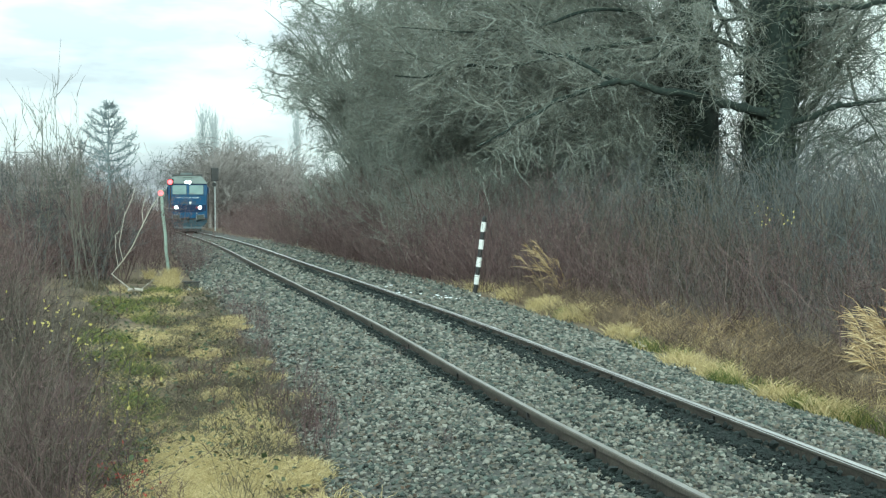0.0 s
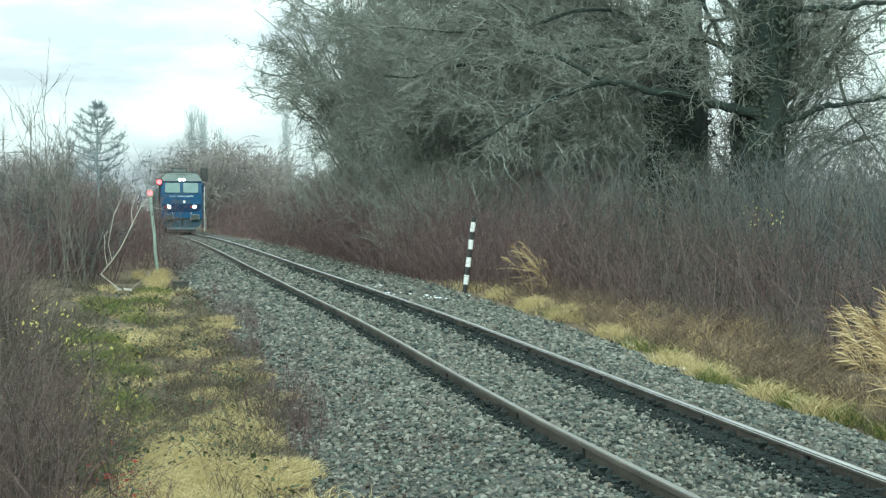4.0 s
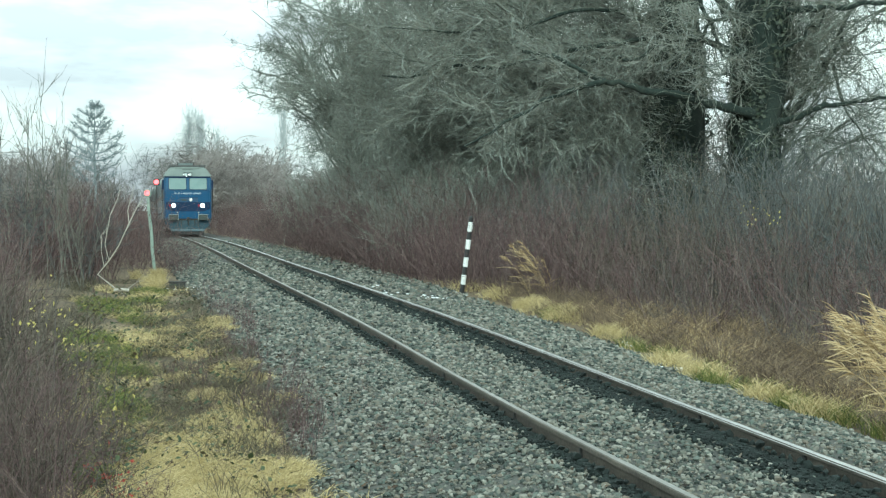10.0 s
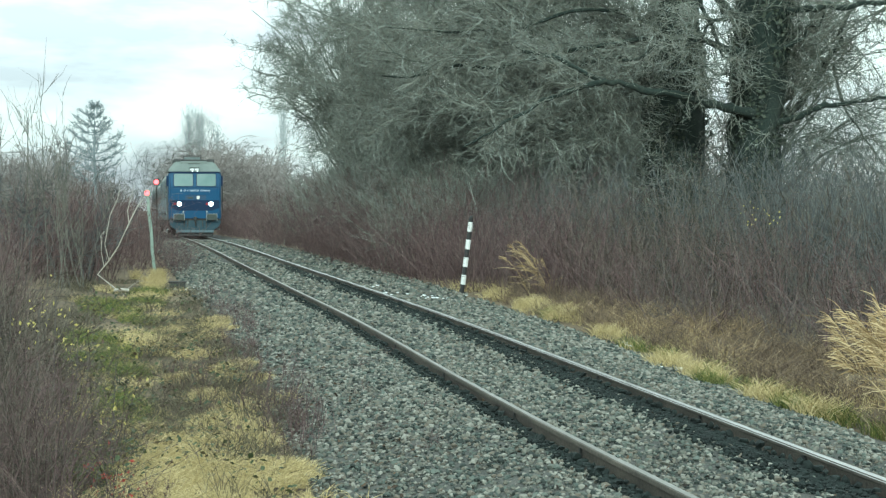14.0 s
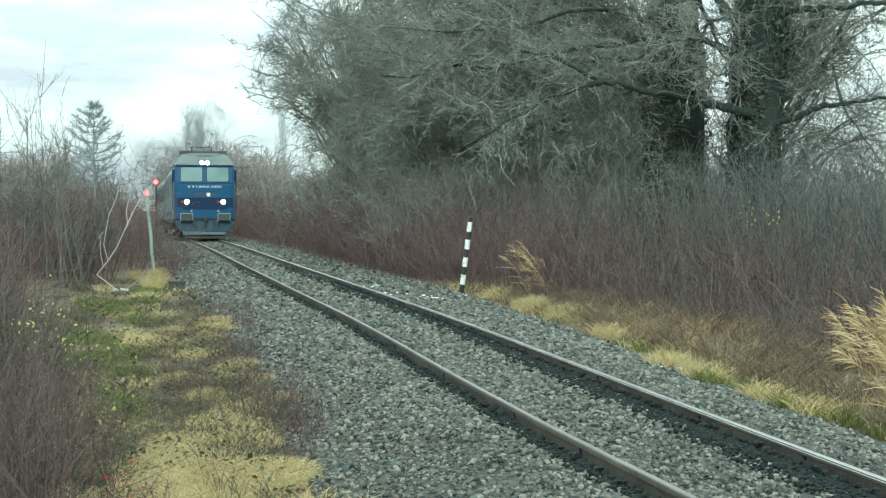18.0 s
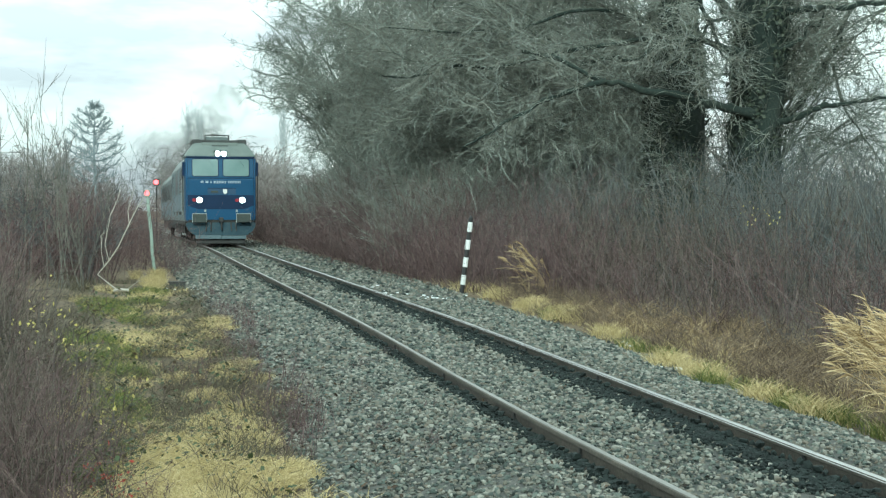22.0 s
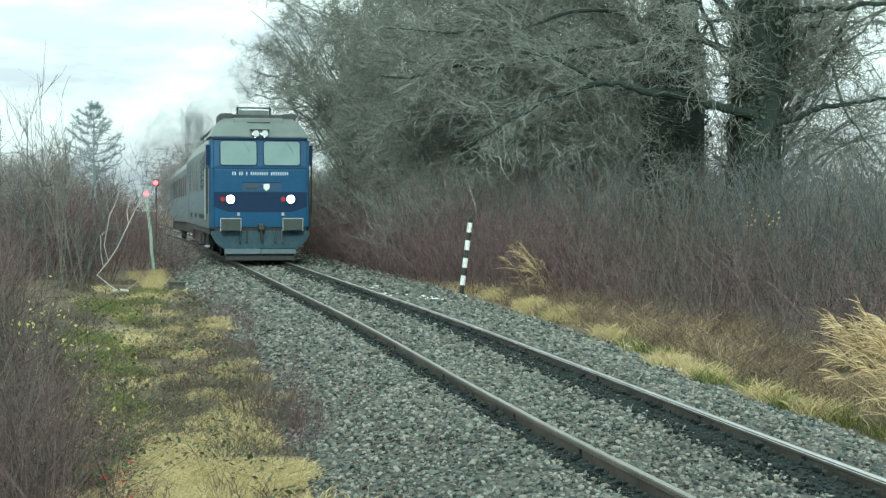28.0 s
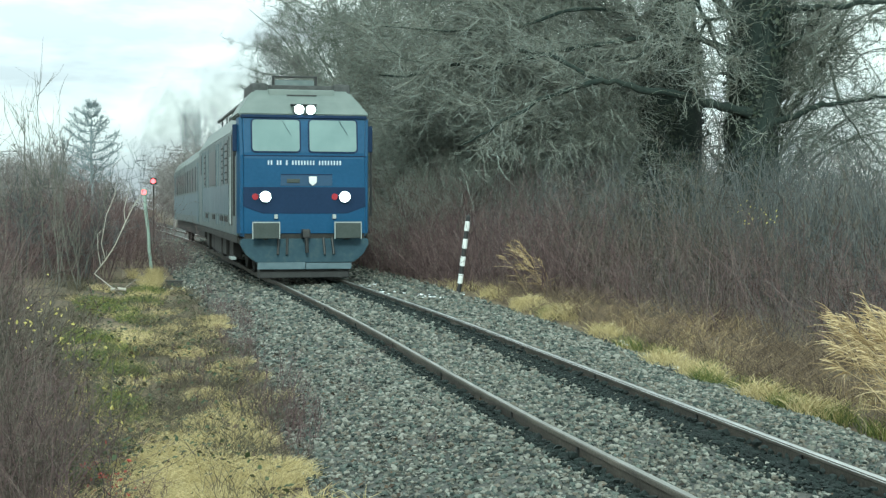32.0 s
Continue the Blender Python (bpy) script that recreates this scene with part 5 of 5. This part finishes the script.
def build_loco(wheels):
    loco = thing("diesel_locomotive", "blue and grey diesel locomotive with lit headlights on the rails", "locomotive")
    w = 1.55
    # cab front: lower face upright, screen leaning back a little
    cab = [(0.0, 1.03), (0.0, 2.9), (0.1, 3.84), (0.42, 3.84), (0.42, 1.03)]
    shell = prism(cab, "x", -w, w, 0.07)
    for v in shell.verts:
        v.co.x *= 1 - 0.055 * max(0.0, 0.3 - v.co.y) / 0.3
    front = part("cab_front", shell, M_BLUE, loco, "bright blue front panel with angled corners")
    part("dark_band", prism([(-1.42, 1.72), (-1.42, 2.17), (1.42, 2.17), (1.42, 1.72), (0.98, 1.56), (-0.98, 1.56)], "y", -0.012, 0.05, 0.006), M_NAVY, front, "dark blue band")
    recess = part("recess_panel", box(-0.56, -0.008, 2.2, 0.64, 0.03, 2.46, 0.004), M_RECESS, front, "darker blue recessed hatch")
    part("hatch_edge", box(-0.56, -0.02, 2.455, 0.64, 0.03, 2.475, 0.003), M_NAVY, recess)
    part("hatch_grip", box(-0.42, -0.03, 2.27, -0.12, 0.0, 2.36, 0.01), M_BUFFER, recess, "grey-green grip plate")
    part("lower_seam", box(-1.41, -0.008, 2.885, 1.41, 0.02, 2.905, 0.003), M_NAVY, front, "dark seam below the windscreens")
    part("brow", box(-1.46, 0.04, 3.77, 1.46, 0.2, 3.84, 0.01), M_NAVY, front, "dark gutter under the cab roof")
    part("badge", prism([(0.09, 2.42), (0.27, 2.42), (0.27, 2.28), (0.18, 2.2), (0.09, 2.28)], "y", -0.05, -0.02, 0.006), M_WHITE, front, "small white shield badge")
    # unreadable fleet number as plain bars
    x = -0.86
    for group in (2, 2, 1, 8, 8):
        for k in range(group):
            part("lettering_bar", box(x, -0.008, 2.685, x + 0.036, 0.01, 2.785), M_LETTER, front, "white lettering bar")
            x += 0.069
        x += 0.072
    # windscreens on the leaning upper face
    tilt = math.degrees(math.atan(0.1 / 0.94))
    for x0, x1 in ((-1.21, -0.12), (0.11, 1.21)):
        fr = part("screen_frame", prism(rounded(x0 - 0.035, 0.03, x1 + 0.035, 0.83, 0.1), "y", -0.03, 0.02, 0.008), M_NAVY, front, "dark rubber window frame")
        fr.matrix_basis = pose(0, 0.01, 2.93, -tilt, 0, 0)
        part("windscreen", prism(rounded(x0, 0.065, x1, 0.795, 0.075), "y", -0.038, -0.028, 0.003), M_PANE, fr, "greenish windscreen pane")
        part("wiper", rod((x1 - 0.42, -0.06, 0.8), (x1 - 0.2, -0.06, 0.45), 0.007, 6), M_BELT, fr)
    # headlights
    for x in (-0.92, 0.92):
        lamp = part("headlight", rod((x, -0.07, 1.95), (x, 0.02, 1.95), 0.15, 20), M_NAVY, loco)
        part("lamp_rim", rod((x, -0.08, 1.95), (x, -0.07, 1.95), 0.138, 20), M_TRIM, lamp, "worn metal lamp rim")
        part("lens", rod((x, -0.09, 1.95), (x, -0.08, 1.95), 0.118, 20), M_LAMP, lamp, "glowing white headlight")
        s = 1 if x > 0 else -1
        tail = part("tail_light", rod((x - 0.23, -0.05, 1.95), (x - 0.23, 0.0, 1.95), 0.075, 14), M_REDLENS, loco)
        tail.location = (0, 0.02, 0)
    # cab roof: a grey hipped cap
    bm = bmesh.new()
    low = [bm.verts.new(p) for p in ((-w, 0.1, 3.84), (w, 0.1, 3.84), (w, 2.7, 3.84), (-w, 2.7, 3.84))]
    mid = [bm.verts.new(p) for p in ((-1.32, 0.45, 4.2), (1.32, 0.45, 4.2), (1.32, 2.7, 4.2), (-1.32, 2.7, 4.2))]
    top = [bm.verts.new(p) for p in ((-1.1, 0.75, 4.48), (1.1, 0.75, 4.48), (1.1, 2.7, 4.48), (-1.1, 2.7, 4.48))]
    for a, b in ((low, mid), (mid, top)):
        for i in range(4):
            bm.faces.new((a[i], a[(i + 1) % 4], b[(i + 1) % 4], b[i]))
    bm.faces.new(top)
    bm.faces.new(low[::-1])
    bmesh.ops.recalc_face_normals(bm, faces=bm.faces)
    bmesh.ops.bevel(bm, geom=list(bm.edges), offset=0.04, segments=2, affect="EDGES")
    cap = part("cab_roof", bm, M_GREY, loco, "light grey hipped cab roof")
    part("lamp_bar", box(-0.27, 0.12, 3.87, 0.27, 0.4, 4.05, 0.04), M_GREY, cap)
    # upper lamp: added drum per housing, bright one side, turns on axle as switch
    drums = []
    for x in (-0.135, 0.135):
        part("lamp_ring", rod((x, 0.09, 3.96), (x, 0.2, 3.96), 0.125, 18), M_BLACK, cap)
        drum = part("lamp_drum", box(-0.1, -0.055, -0.1, 0.1, 0.055, 0.1, 0.02), M_BLACK, loco, "added turning drum that switches the upper lamp")
        drum.location = (x, 0.03, 3.96)
        part("lit_face", rod((0, -0.075, 0), (0, -0.055, 0), 0.105, 18), M_LAMP, drum, "glowing white upper lamp")
        part("plain_face", rod((0, 0.055, 0), (0, 0.075, 0), 0.1, 18), M_LENS, drum, "unlit glass lamp face")
        drums.append((drum, x))
    for x0, x1 in ((-1.18, -0.78), (0.78, 1.18)):
        part("roof_box", box(x0, 0.72, 4.25, x1, 2.6, 4.62, 0.05), M_ROOF, cap, "dark roof equipment box")
    part("roof_panel", box(-0.78, 0.6, 4.24, 0.78, 0.9, 4.47, 0.03), M_GREY, cap, "grey-green raised roof panel")
    part("panel_grip", rod((-0.35, 0.57, 4.33), (0.35, 0.57, 4.33), 0.018, 6), M_ROOF, cap)
    part("lamp_hood", box(-0.3, 0.1, 4.08, 0.3, 0.42, 4.1, 0.006), M_ROOF, cap)
    part("roof_ridge", box(-1.0, 0.95, 4.44, 1.0, 1.6, 4.6, 0.03), M_ROOF, cap)
    frame_part = part("horn_frame", rod((-0.6, 1.2, 4.58), (-0.6, 1.2, 4.83), 0.035, 8), M_BLACK, cap)
    part("frame_post", rod((0.42, 1.2, 4.58), (0.42, 1.2, 4.83), 0.035, 8), M_BLACK, frame_part)
    part("frame_bar", rod((-0.6, 1.2, 4.82), (0.42, 1.2, 4.82), 0.025, 6), M_BLACK, frame_part)
    part("frame_panel", box(-0.56, 1.19, 4.6, 0.38, 1.21, 4.74, 0.004), M_SIDE, frame_part, "dull grey mesh panel")
    part("horn", prism([(-0.5, 4.58), (-0.42, 4.74), (0.26, 4.76), (0.34, 4.58)], "y", 1.3, 1.7, 0.02), M_ROOF, frame_part, "dark air horn casing")
    # body behind the front
    body = part("body", box(-w + 0.02, 0.42, 1.03, w - 0.02, LOCO_LENGTH - 0.5, 3.52, 0.03), M_SIDE, loco, "weathered light grey body side")
    outline = [(-w + 0.02, 3.52), (-1.2, 4.05), (-0.85, 4.3), (0.85, 4.3), (1.2, 4.05), (w - 0.02, 3.52)]
    part("roof", prism(outline, "y", 2.7, LOCO_LENGTH - 0.5, 0.02), M_GREY, loco, "pale roof with sooty hatches")
    part("roof_hatch", box(-0.8, 4.2, 4.28, 0.8, 12.8, 4.5, 0.04), M_ROOF, loco, "dark roof hatch")
    part("roof_rail", rod((-1.12, 4.6, 4.34), (-1.12, 12.6, 4.34), 0.05, 6), M_BLACK, loco)
    for y in range(5, 13, 2):
        part("roof_rail_post", rod((-1.12, y, 4.05), (-1.12, y, 4.34), 0.025, 6), M_BLACK, loco)
    part("exhaust", box(-0.35, 7.2, 4.45, 0.35, 8.3, 4.72, 0.05), M_BLACK, loco)
    for s in (-1, 1):
        x = s * (w - 0.02)
        a, b = sorted((x, x + s * 0.014))
        part("belt_panel", box(a, 3.0, 1.5, b, LOCO_LENGTH - 3, 2.25), M_BELT, body, "blue-grey lower side panel")
        a, b = sorted((x, x + s * 0.02))
        part("cab_side_window", box(a, 0.75, 2.9, b, 1.45, 3.62, 0.005), M_DARKPANE, body, "dark cab side window")
        for y0, y1, z0, z1 in ((3.25, 4.15, 2.3, 3.38), (4.75, 5.35, 2.3, 3.3), (12.55, 13.25, 2.3, 3.3)):
            grille = part("louvre_window", box(a, y0, z0, b, y1, z1, 0.005), M_DARKPANE, body, "tall dark louvred opening")
            for k in range(6):
                z = z0 + (k + 0.5) * (z1 - z0) / 6
                part("louvre", box(a - 0.006, y0 + 0.04, z - 0.02, b + 0.006, y1 - 0.04, z + 0.02), M_GEAR, grille)
        for y0 in (3.4, 5.0, 8.2, 11.4):
            part("locker_door", box(a, y0, 1.32, b, y0 + 1.1, 1.46, 0.004), M_GEAR, body)
        part("engine_grille", box(a, 7.7, 2.3, b, 10.8, 3.28, 0.005), M_DARKPANE, body, "dark louvred engine room grille")
        part("rear_cab_window", box(a, 14.9, 2.7, b, 15.6, 3.35, 0.005), M_DARKPANE, body)
        a, b = sorted((x, x + s * 0.016))
        for y in (1.9, 2.75):
            part("door_gap", box(a, y, 1.25, b, y + 0.06, 3.45), M_BLACK, body)
        for y in (4.4, 5.6, 6.6, 7.5, 11.2, 12.4, 13.4, 14.3):
            part("body_rib", box(a, y, 1.2, b, y + 0.07, 3.42, 0.004), M_BELT, body)
        part("handrail", rod((x + s * 0.06, 1.75, 1.3), (x + s * 0.06, 1.75, 2.9), 0.02, 6), M_TRIM, body)
        part("handrail", rod((x + s * 0.08, 0.36, 1.5), (x + s * 0.08, 0.36, 3.1), 0.03, 6), M_BLACK, body)
        part("mirror", box(min(x, x + s * 0.11), 0.3, 3.0, max(x, x + s * 0.11), 0.42, 3.62, 0.02), M_NAVY, body)
        part("side_step", box(min(x - s * 0.1, x + s * 0.03), 1.9, 0.42, max(x - s * 0.1, x + s * 0.03), 2.7, 0.48, 0.008), M_TRIM, body)
        part("side_sill", box(min(x - s * 0.12, x), 0.5, 0.86, max(x - s * 0.12, x), LOCO_LENGTH - 0.6, 1.03, 0.01), M_GEAR, body)
        for y0 in (3.2, 5.6, 10.6, 13.0):
            part("spring_box", box(min(x - s * 0.35, x - s * 0.12), y0, 0.4, max(x - s * 0.35, x - s * 0.12), y0 + 1.2, 0.84, 0.03), M_GEAR, body)
        part("fuel_tank", box(min(x - s * 0.9, x - s * 0.1), 7.2, 0.35, max(x - s * 0.9, x - s * 0.1), 10.2, 0.9, 0.06), M_GEAR, body)
    # buffer beam, plough, coupling
    beam = part("buffer_beam", box(-1.4, 0.03, 0.95, 1.4, 0.5, 1.1, 0.02), M_GEAR, loco)
    for x in (-0.94, 0.94):
        part("buffer_shank", rod((x, 0.05, 1.06), (x, -0.35, 1.06), 0.1, 12), M_GEAR, beam)
        head = part("buffer_head", box(x - 0.3, -0.45, 0.99, x + 0.3, -0.38, 1.37, 0.02), M_BUFFER, beam, "square grey-green buffer head")
        rim = box(x - 0.31, -0.455, 1.35, x + 0.31, -0.37, 1.375)
        for side in (-1, 1):
            a, b = sorted((x + side * 0.295, x + side * 0.313))
            box(a, -0.455, 0.98, b, -0.37, 1.35, 0.0, rim)
        part("buffer_rim", rim, M_TRIM, head, "worn light edge")
        part("air_tap", box(x * 0.72 - 0.04, -0.08, 1.44, x * 0.72 + 0.04, 0.0, 1.54, 0.01), M_TRIM, beam)
    part("coupler_hook", box(-0.09, -0.3, 1.0, 0.09, 0.05, 1.2, 0.03), M_BLACK, beam)
    part("coupler_screw", rod((0.0, -0.25, 1.05), (0.02, -0.22, 0.66), 0.045, 8), M_BLACK, beam)
    for x in (-0.42, 0.42, -0.62, 0.62):
        part("brake_hose", rod((x, -0.05, 1.0), (x * 1.05, -0.16, 0.62), 0.03, 8), M_BLACK, beam)
    plough = [(-1.48, 0.98), (1.48, 0.98), (1.5, 0.85), (1.36, 0.6), (1.12, 0.42), (-1.12, 0.42), (-1.36, 0.6), (-1.5, 0.85)]
    pl = part("plough", prism(plough, "y", -0.02, 0.16, 0.02), M_PLOUGH, loco, "dusty blue snow plough")
    part("plough_edge", box(-1.1, -0.06, 0.27, 0.0, 0.1, 0.43, 0.01), M_BELT, pl, "dirty pale plough edge")
    part("plough_edge", box(0.01, -0.06, 0.27, 1.08, 0.1, 0.41, 0.01), M_BELT, pl, "dirty pale plough edge")
    part("guard", box(-1.05, 0.12, 0.06, 1.05, 0.6, 0.42, 0.02), M_BLACK, loco)
    part("underframe", box(-1.2, 0.5, 0.55, 1.2, LOCO_LENGTH - 0.6, 1.03, 0.05), M_GEAR, loco)
    for y in (1.9, 4.0, 6.1, 10.8, 12.9, 15.0):
        wheelset(loco, y, 0.55, wheels)
    return loco, drums


COACH_LENGTH = 23.5


def build_coach(wheels):
    coach = thing("passenger_coach", "grey passenger coach coupled behind the locomotive", "railway coach")
    n, w = COACH_LENGTH, 1.43
    body = part("body", box(-w, 0.3, 1.0, w, n, 3.35, 0.04), M_SIDE, coach, "weathered light grey coach side")
    outline = [(-w, 3.35), (-1.2, 3.75), (-0.7, 3.98), (0.7, 3.98), (1.2, 3.75), (w, 3.35)]
    part("roof", prism(outline, "y", 0.3, n, 0.02), M_GREY, coach, "dull grey coach roof")
    part("gangway", box(-0.7, 0.0, 1.1, 0.7, 0.3, 3.3, 0.04), M_BLACK, coach)
    for s in (-1, 1):
        x = s * w
        a, b = sorted((x, x + s * 0.014))
        part("belt_panel", box(a, 0.5, 1.3, b, n - 0.2, 2.12), M_BELT, body, "blue-grey lower side panel")
        a, b = sorted((x, x + s * 0.024))
        for y in (0.9, n - 1.7):
            d = part("door", box(a, y, 1.1, b, y + 0.85, 3.2, 0.006), M_BELT, body)
            part("door_window", box(a - 0.006, y + 0.15, 2.2, b + 0.006, y + 0.7, 3.05), M_DARKPANE, d)
        for i in range(9):
            y = 2.5 + i * 2.1
            part("window", box(a, y, 2.2, b, y + 1.35, 3.08, 0.006), M_DARKPANE, body, "dark coach window")
    part("underframe", box(-1.25, 0.4, 0.55, 1.25, n - 0.1, 1.0, 0.05), M_GEAR, coach)
    for y in (2.2, 4.8, n - 4.8, n - 2.2):
        wheelset(coach, y, 0.46, wheels)
    return coach


def smoke_material():
    m = bpy.data.materials.new("thin_brown_smoke")
    m.use_nodes = True
    n, l = m.node_tree.nodes, m.node_tree.links
    b, o = n["Principled BSDF"], n["Material Output"]
    b.inputs["Base Color"].default_value = (0.16, 0.155, 0.15, 1)
    b.inputs["Roughness"].default_value = 1
    b.inputs["Specular IOR Level"].default_value = 0
    clear, mixed = n.new("ShaderNodeBsdfTransparent"), n.new("ShaderNodeMixShader")
    tc, t = n.new("ShaderNodeTexCoord"), n.new("ShaderNodeTexNoise")
    t.inputs["Scale"].default_value, t.inputs["Detail"].default_value = 0.7, 4
    r = n.new("ShaderNodeMapRange")
    r.inputs["From Min"].default_value, r.inputs["From Max"].default_value = 0.38, 0.62
    r.inputs["To Min"].default_value, r.inputs["To Max"].default_value = 0.006, 0.038
    l.new(tc.outputs["Object"], t.inputs["Vector"])
    l.new(t.outputs["Fac"], r.inputs["Value"])
    l.new(r.outputs["Result"], mixed.inputs["Fac"])
    l.new(clear.outputs["BSDF"], mixed.inputs[1])
    l.new(b.outputs["BSDF"], mixed.inputs[2])
    l.new(mixed.outputs["Shader"], o.inputs["Surface"])
    return m


def build_smoke():
    mat = smoke_material()
    rng = np.random.RandomState(91)
    plume = thing("exhaust_plume", "thin grey-brown exhaust smoke trailing over the train", "smoke")
    for x, y, z, r, n in ((0.3, 8.3, 5.9, 0.6, 10), (0.9, 11.0, 7.0, 1.5, 12), (-0.6, 17, 5.6, 1.3, 12), (-1.3, 28, 4.8, 1.9, 12)):
        for k in range(n):
            at = Vector((x, y, z)) + Vector(rng.normal(0, 0.42, 3)) * r
            at.y += rng.normal(0, 1.2) * r
            off, size = Vector(rng.uniform(-20, 20, 3)), r * rng.uniform(0.55, 1.0)
            bm = bmesh.new()
            bmesh.ops.create_icosphere(bm, subdivisions=3, radius=1)
            for v in bm.verts:
                v.co *= size * (1 + 0.55 * noise.noise(v.co * 0.9 + off) + 0.3 * noise.noise(v.co * 2.3 + off))
                v.co = Vector((v.co.x, v.co.y * 1.4, v.co.z)) + at
            part("puff", bm, mat, plume, smooth=True)
    return plume


build_ground()
bed = build_bed()
build_rail(-0.7525, (10.71, 12.75, 16.0, 19.3, 22.56, 25.9, 29.2))
build_rail(0.7525, (10.35, 12.39, 15.33, 18.33, 21.4, 24.5, 27.6))
axles = []
loco, drums = build_loco(axles)
coach = build_coach(axles)
plume = build_smoke()
build_trees()
build_bank_tree()
build_low_tree()
build_olive_shrubs()
build_far_trees()
build_conical_tree()
build_shrubs()
build_round_bush()
build_tall_shoots()
build_bank_saplings()
build_marker_post()
build_left_signal()
build_far_red_signal()
build_far_black_signal()
build_relay_box()
build_snow()
pale = build_pale_sapling()
build_grass()
build_brambles()
build_leafy_weeds()
build_yellow_leaves()
reeds = build_reeds()
build_stones(bed)

# distance of the locomotive's face by time
RUN_T = [0, 2, 6, 9, 13, 16.5, 20, 22, 24, 25.5, 27.5, 29, 30, 31, 32]
RUN_Y = [112.4, 108.6, 100.6, 94.2, 85.6, 76.7, 67.2, 61.4, 55.1, 50.6, 44.7, 40.7, 38.0, 35.3, 32.8]
UPPER_LIT = [(0, 1), (9.6, 1), (9.9, 0), (15.4, 0), (15.7, 1), (22.5, 1), (22.8, 0), (29.4, 0), (29.7, 1), (32, 1)]


def on_track(y, length):
    """The pose of a vehicle whose front stands at y."""
    a, b = y + 0.18 * length, y + 0.8 * length
    ax, bx, az, bz = track_x(a), track_x(b), track_z(a), track_z(b)
    turn = math.degrees(math.atan2(ax - bx, b - a))
    slope = math.degrees(math.atan2(bz - az, b - a))
    f = (y - a) / (b - a)
    lean_in = float(np.interp(y, [32.8, 38, 43.4, 55], [-0.16, -0.15, -0.09, 0.0]))
    turn += math.degrees(math.atan(lean_in / length))
    return pose(float(ax + (bx - ax) * f) + lean_in, y, float(az + (bz - az) * f), slope, 0, turn)


def motions():
    times = np.arange(0, 32.01, 1.0)
    run = np.interp(times, RUN_T, RUN_Y)
    run[1:-1] = 0.25 * run[:-2] + 0.5 * run[1:-1] + 0.25 * run[2:]
    walk(loco, [(t, on_track(y, LOCO_LENGTH)) for t, y in zip(times, run)])
    walk(coach, [(t, on_track(y + LOCO_LENGTH * 0.976 + 0.1, COACH_LENGTH)) for t, y in zip(times, run)])
    walk(plume, [(t, on_track(y, LOCO_LENGTH)) for t, y in zip(times, run)])
    fine = np.arange(0, 32.01, 0.25)
    way = np.interp(fine, times, run) / 0.976
    for axle, y, r in axles:
        walk(axle, [(t, pose(0, y, r, math.degrees((way[0] - s) / r))) for t, s in zip(fine, way)])
    for drum, x in drums:
        rows = []
        for (t0, a), (t1, b) in zip(UPPER_LIT, UPPER_LIT[1:]):
            steps = 5 if a != b else 1
            for i in range(steps):
                f = i / steps
                rows.append((t0 + (t1 - t0) * f, pose(x, 0.03, 3.96, 0, 0, 180 * (1 - (a + (b - a) * f)))))
        rows.append((32.0, pose(x, 0.03, 3.96)))
        walk(drum, rows)
    rng = np.random.RandomState(7)
    for ob, size in ((reeds[0], 7.0), (reeds[1], 4.0), (reeds[2], 1.5), (pale, 0.7)):
        p = ob.matrix_world.translation.copy()
        rows = []
        for t in np.arange(0, 32.01, 0.8):
            rows.append((float(t), pose(p.x, p.y, p.z, rng.uniform(-0.3, 0.3) * size, rng.uniform(-1, 1) * size, 0)))
        if rows[-1][0] < 32:
            rows.append((32.0, pose(p.x, p.y, p.z)))
        walk(ob, rows)


motions()
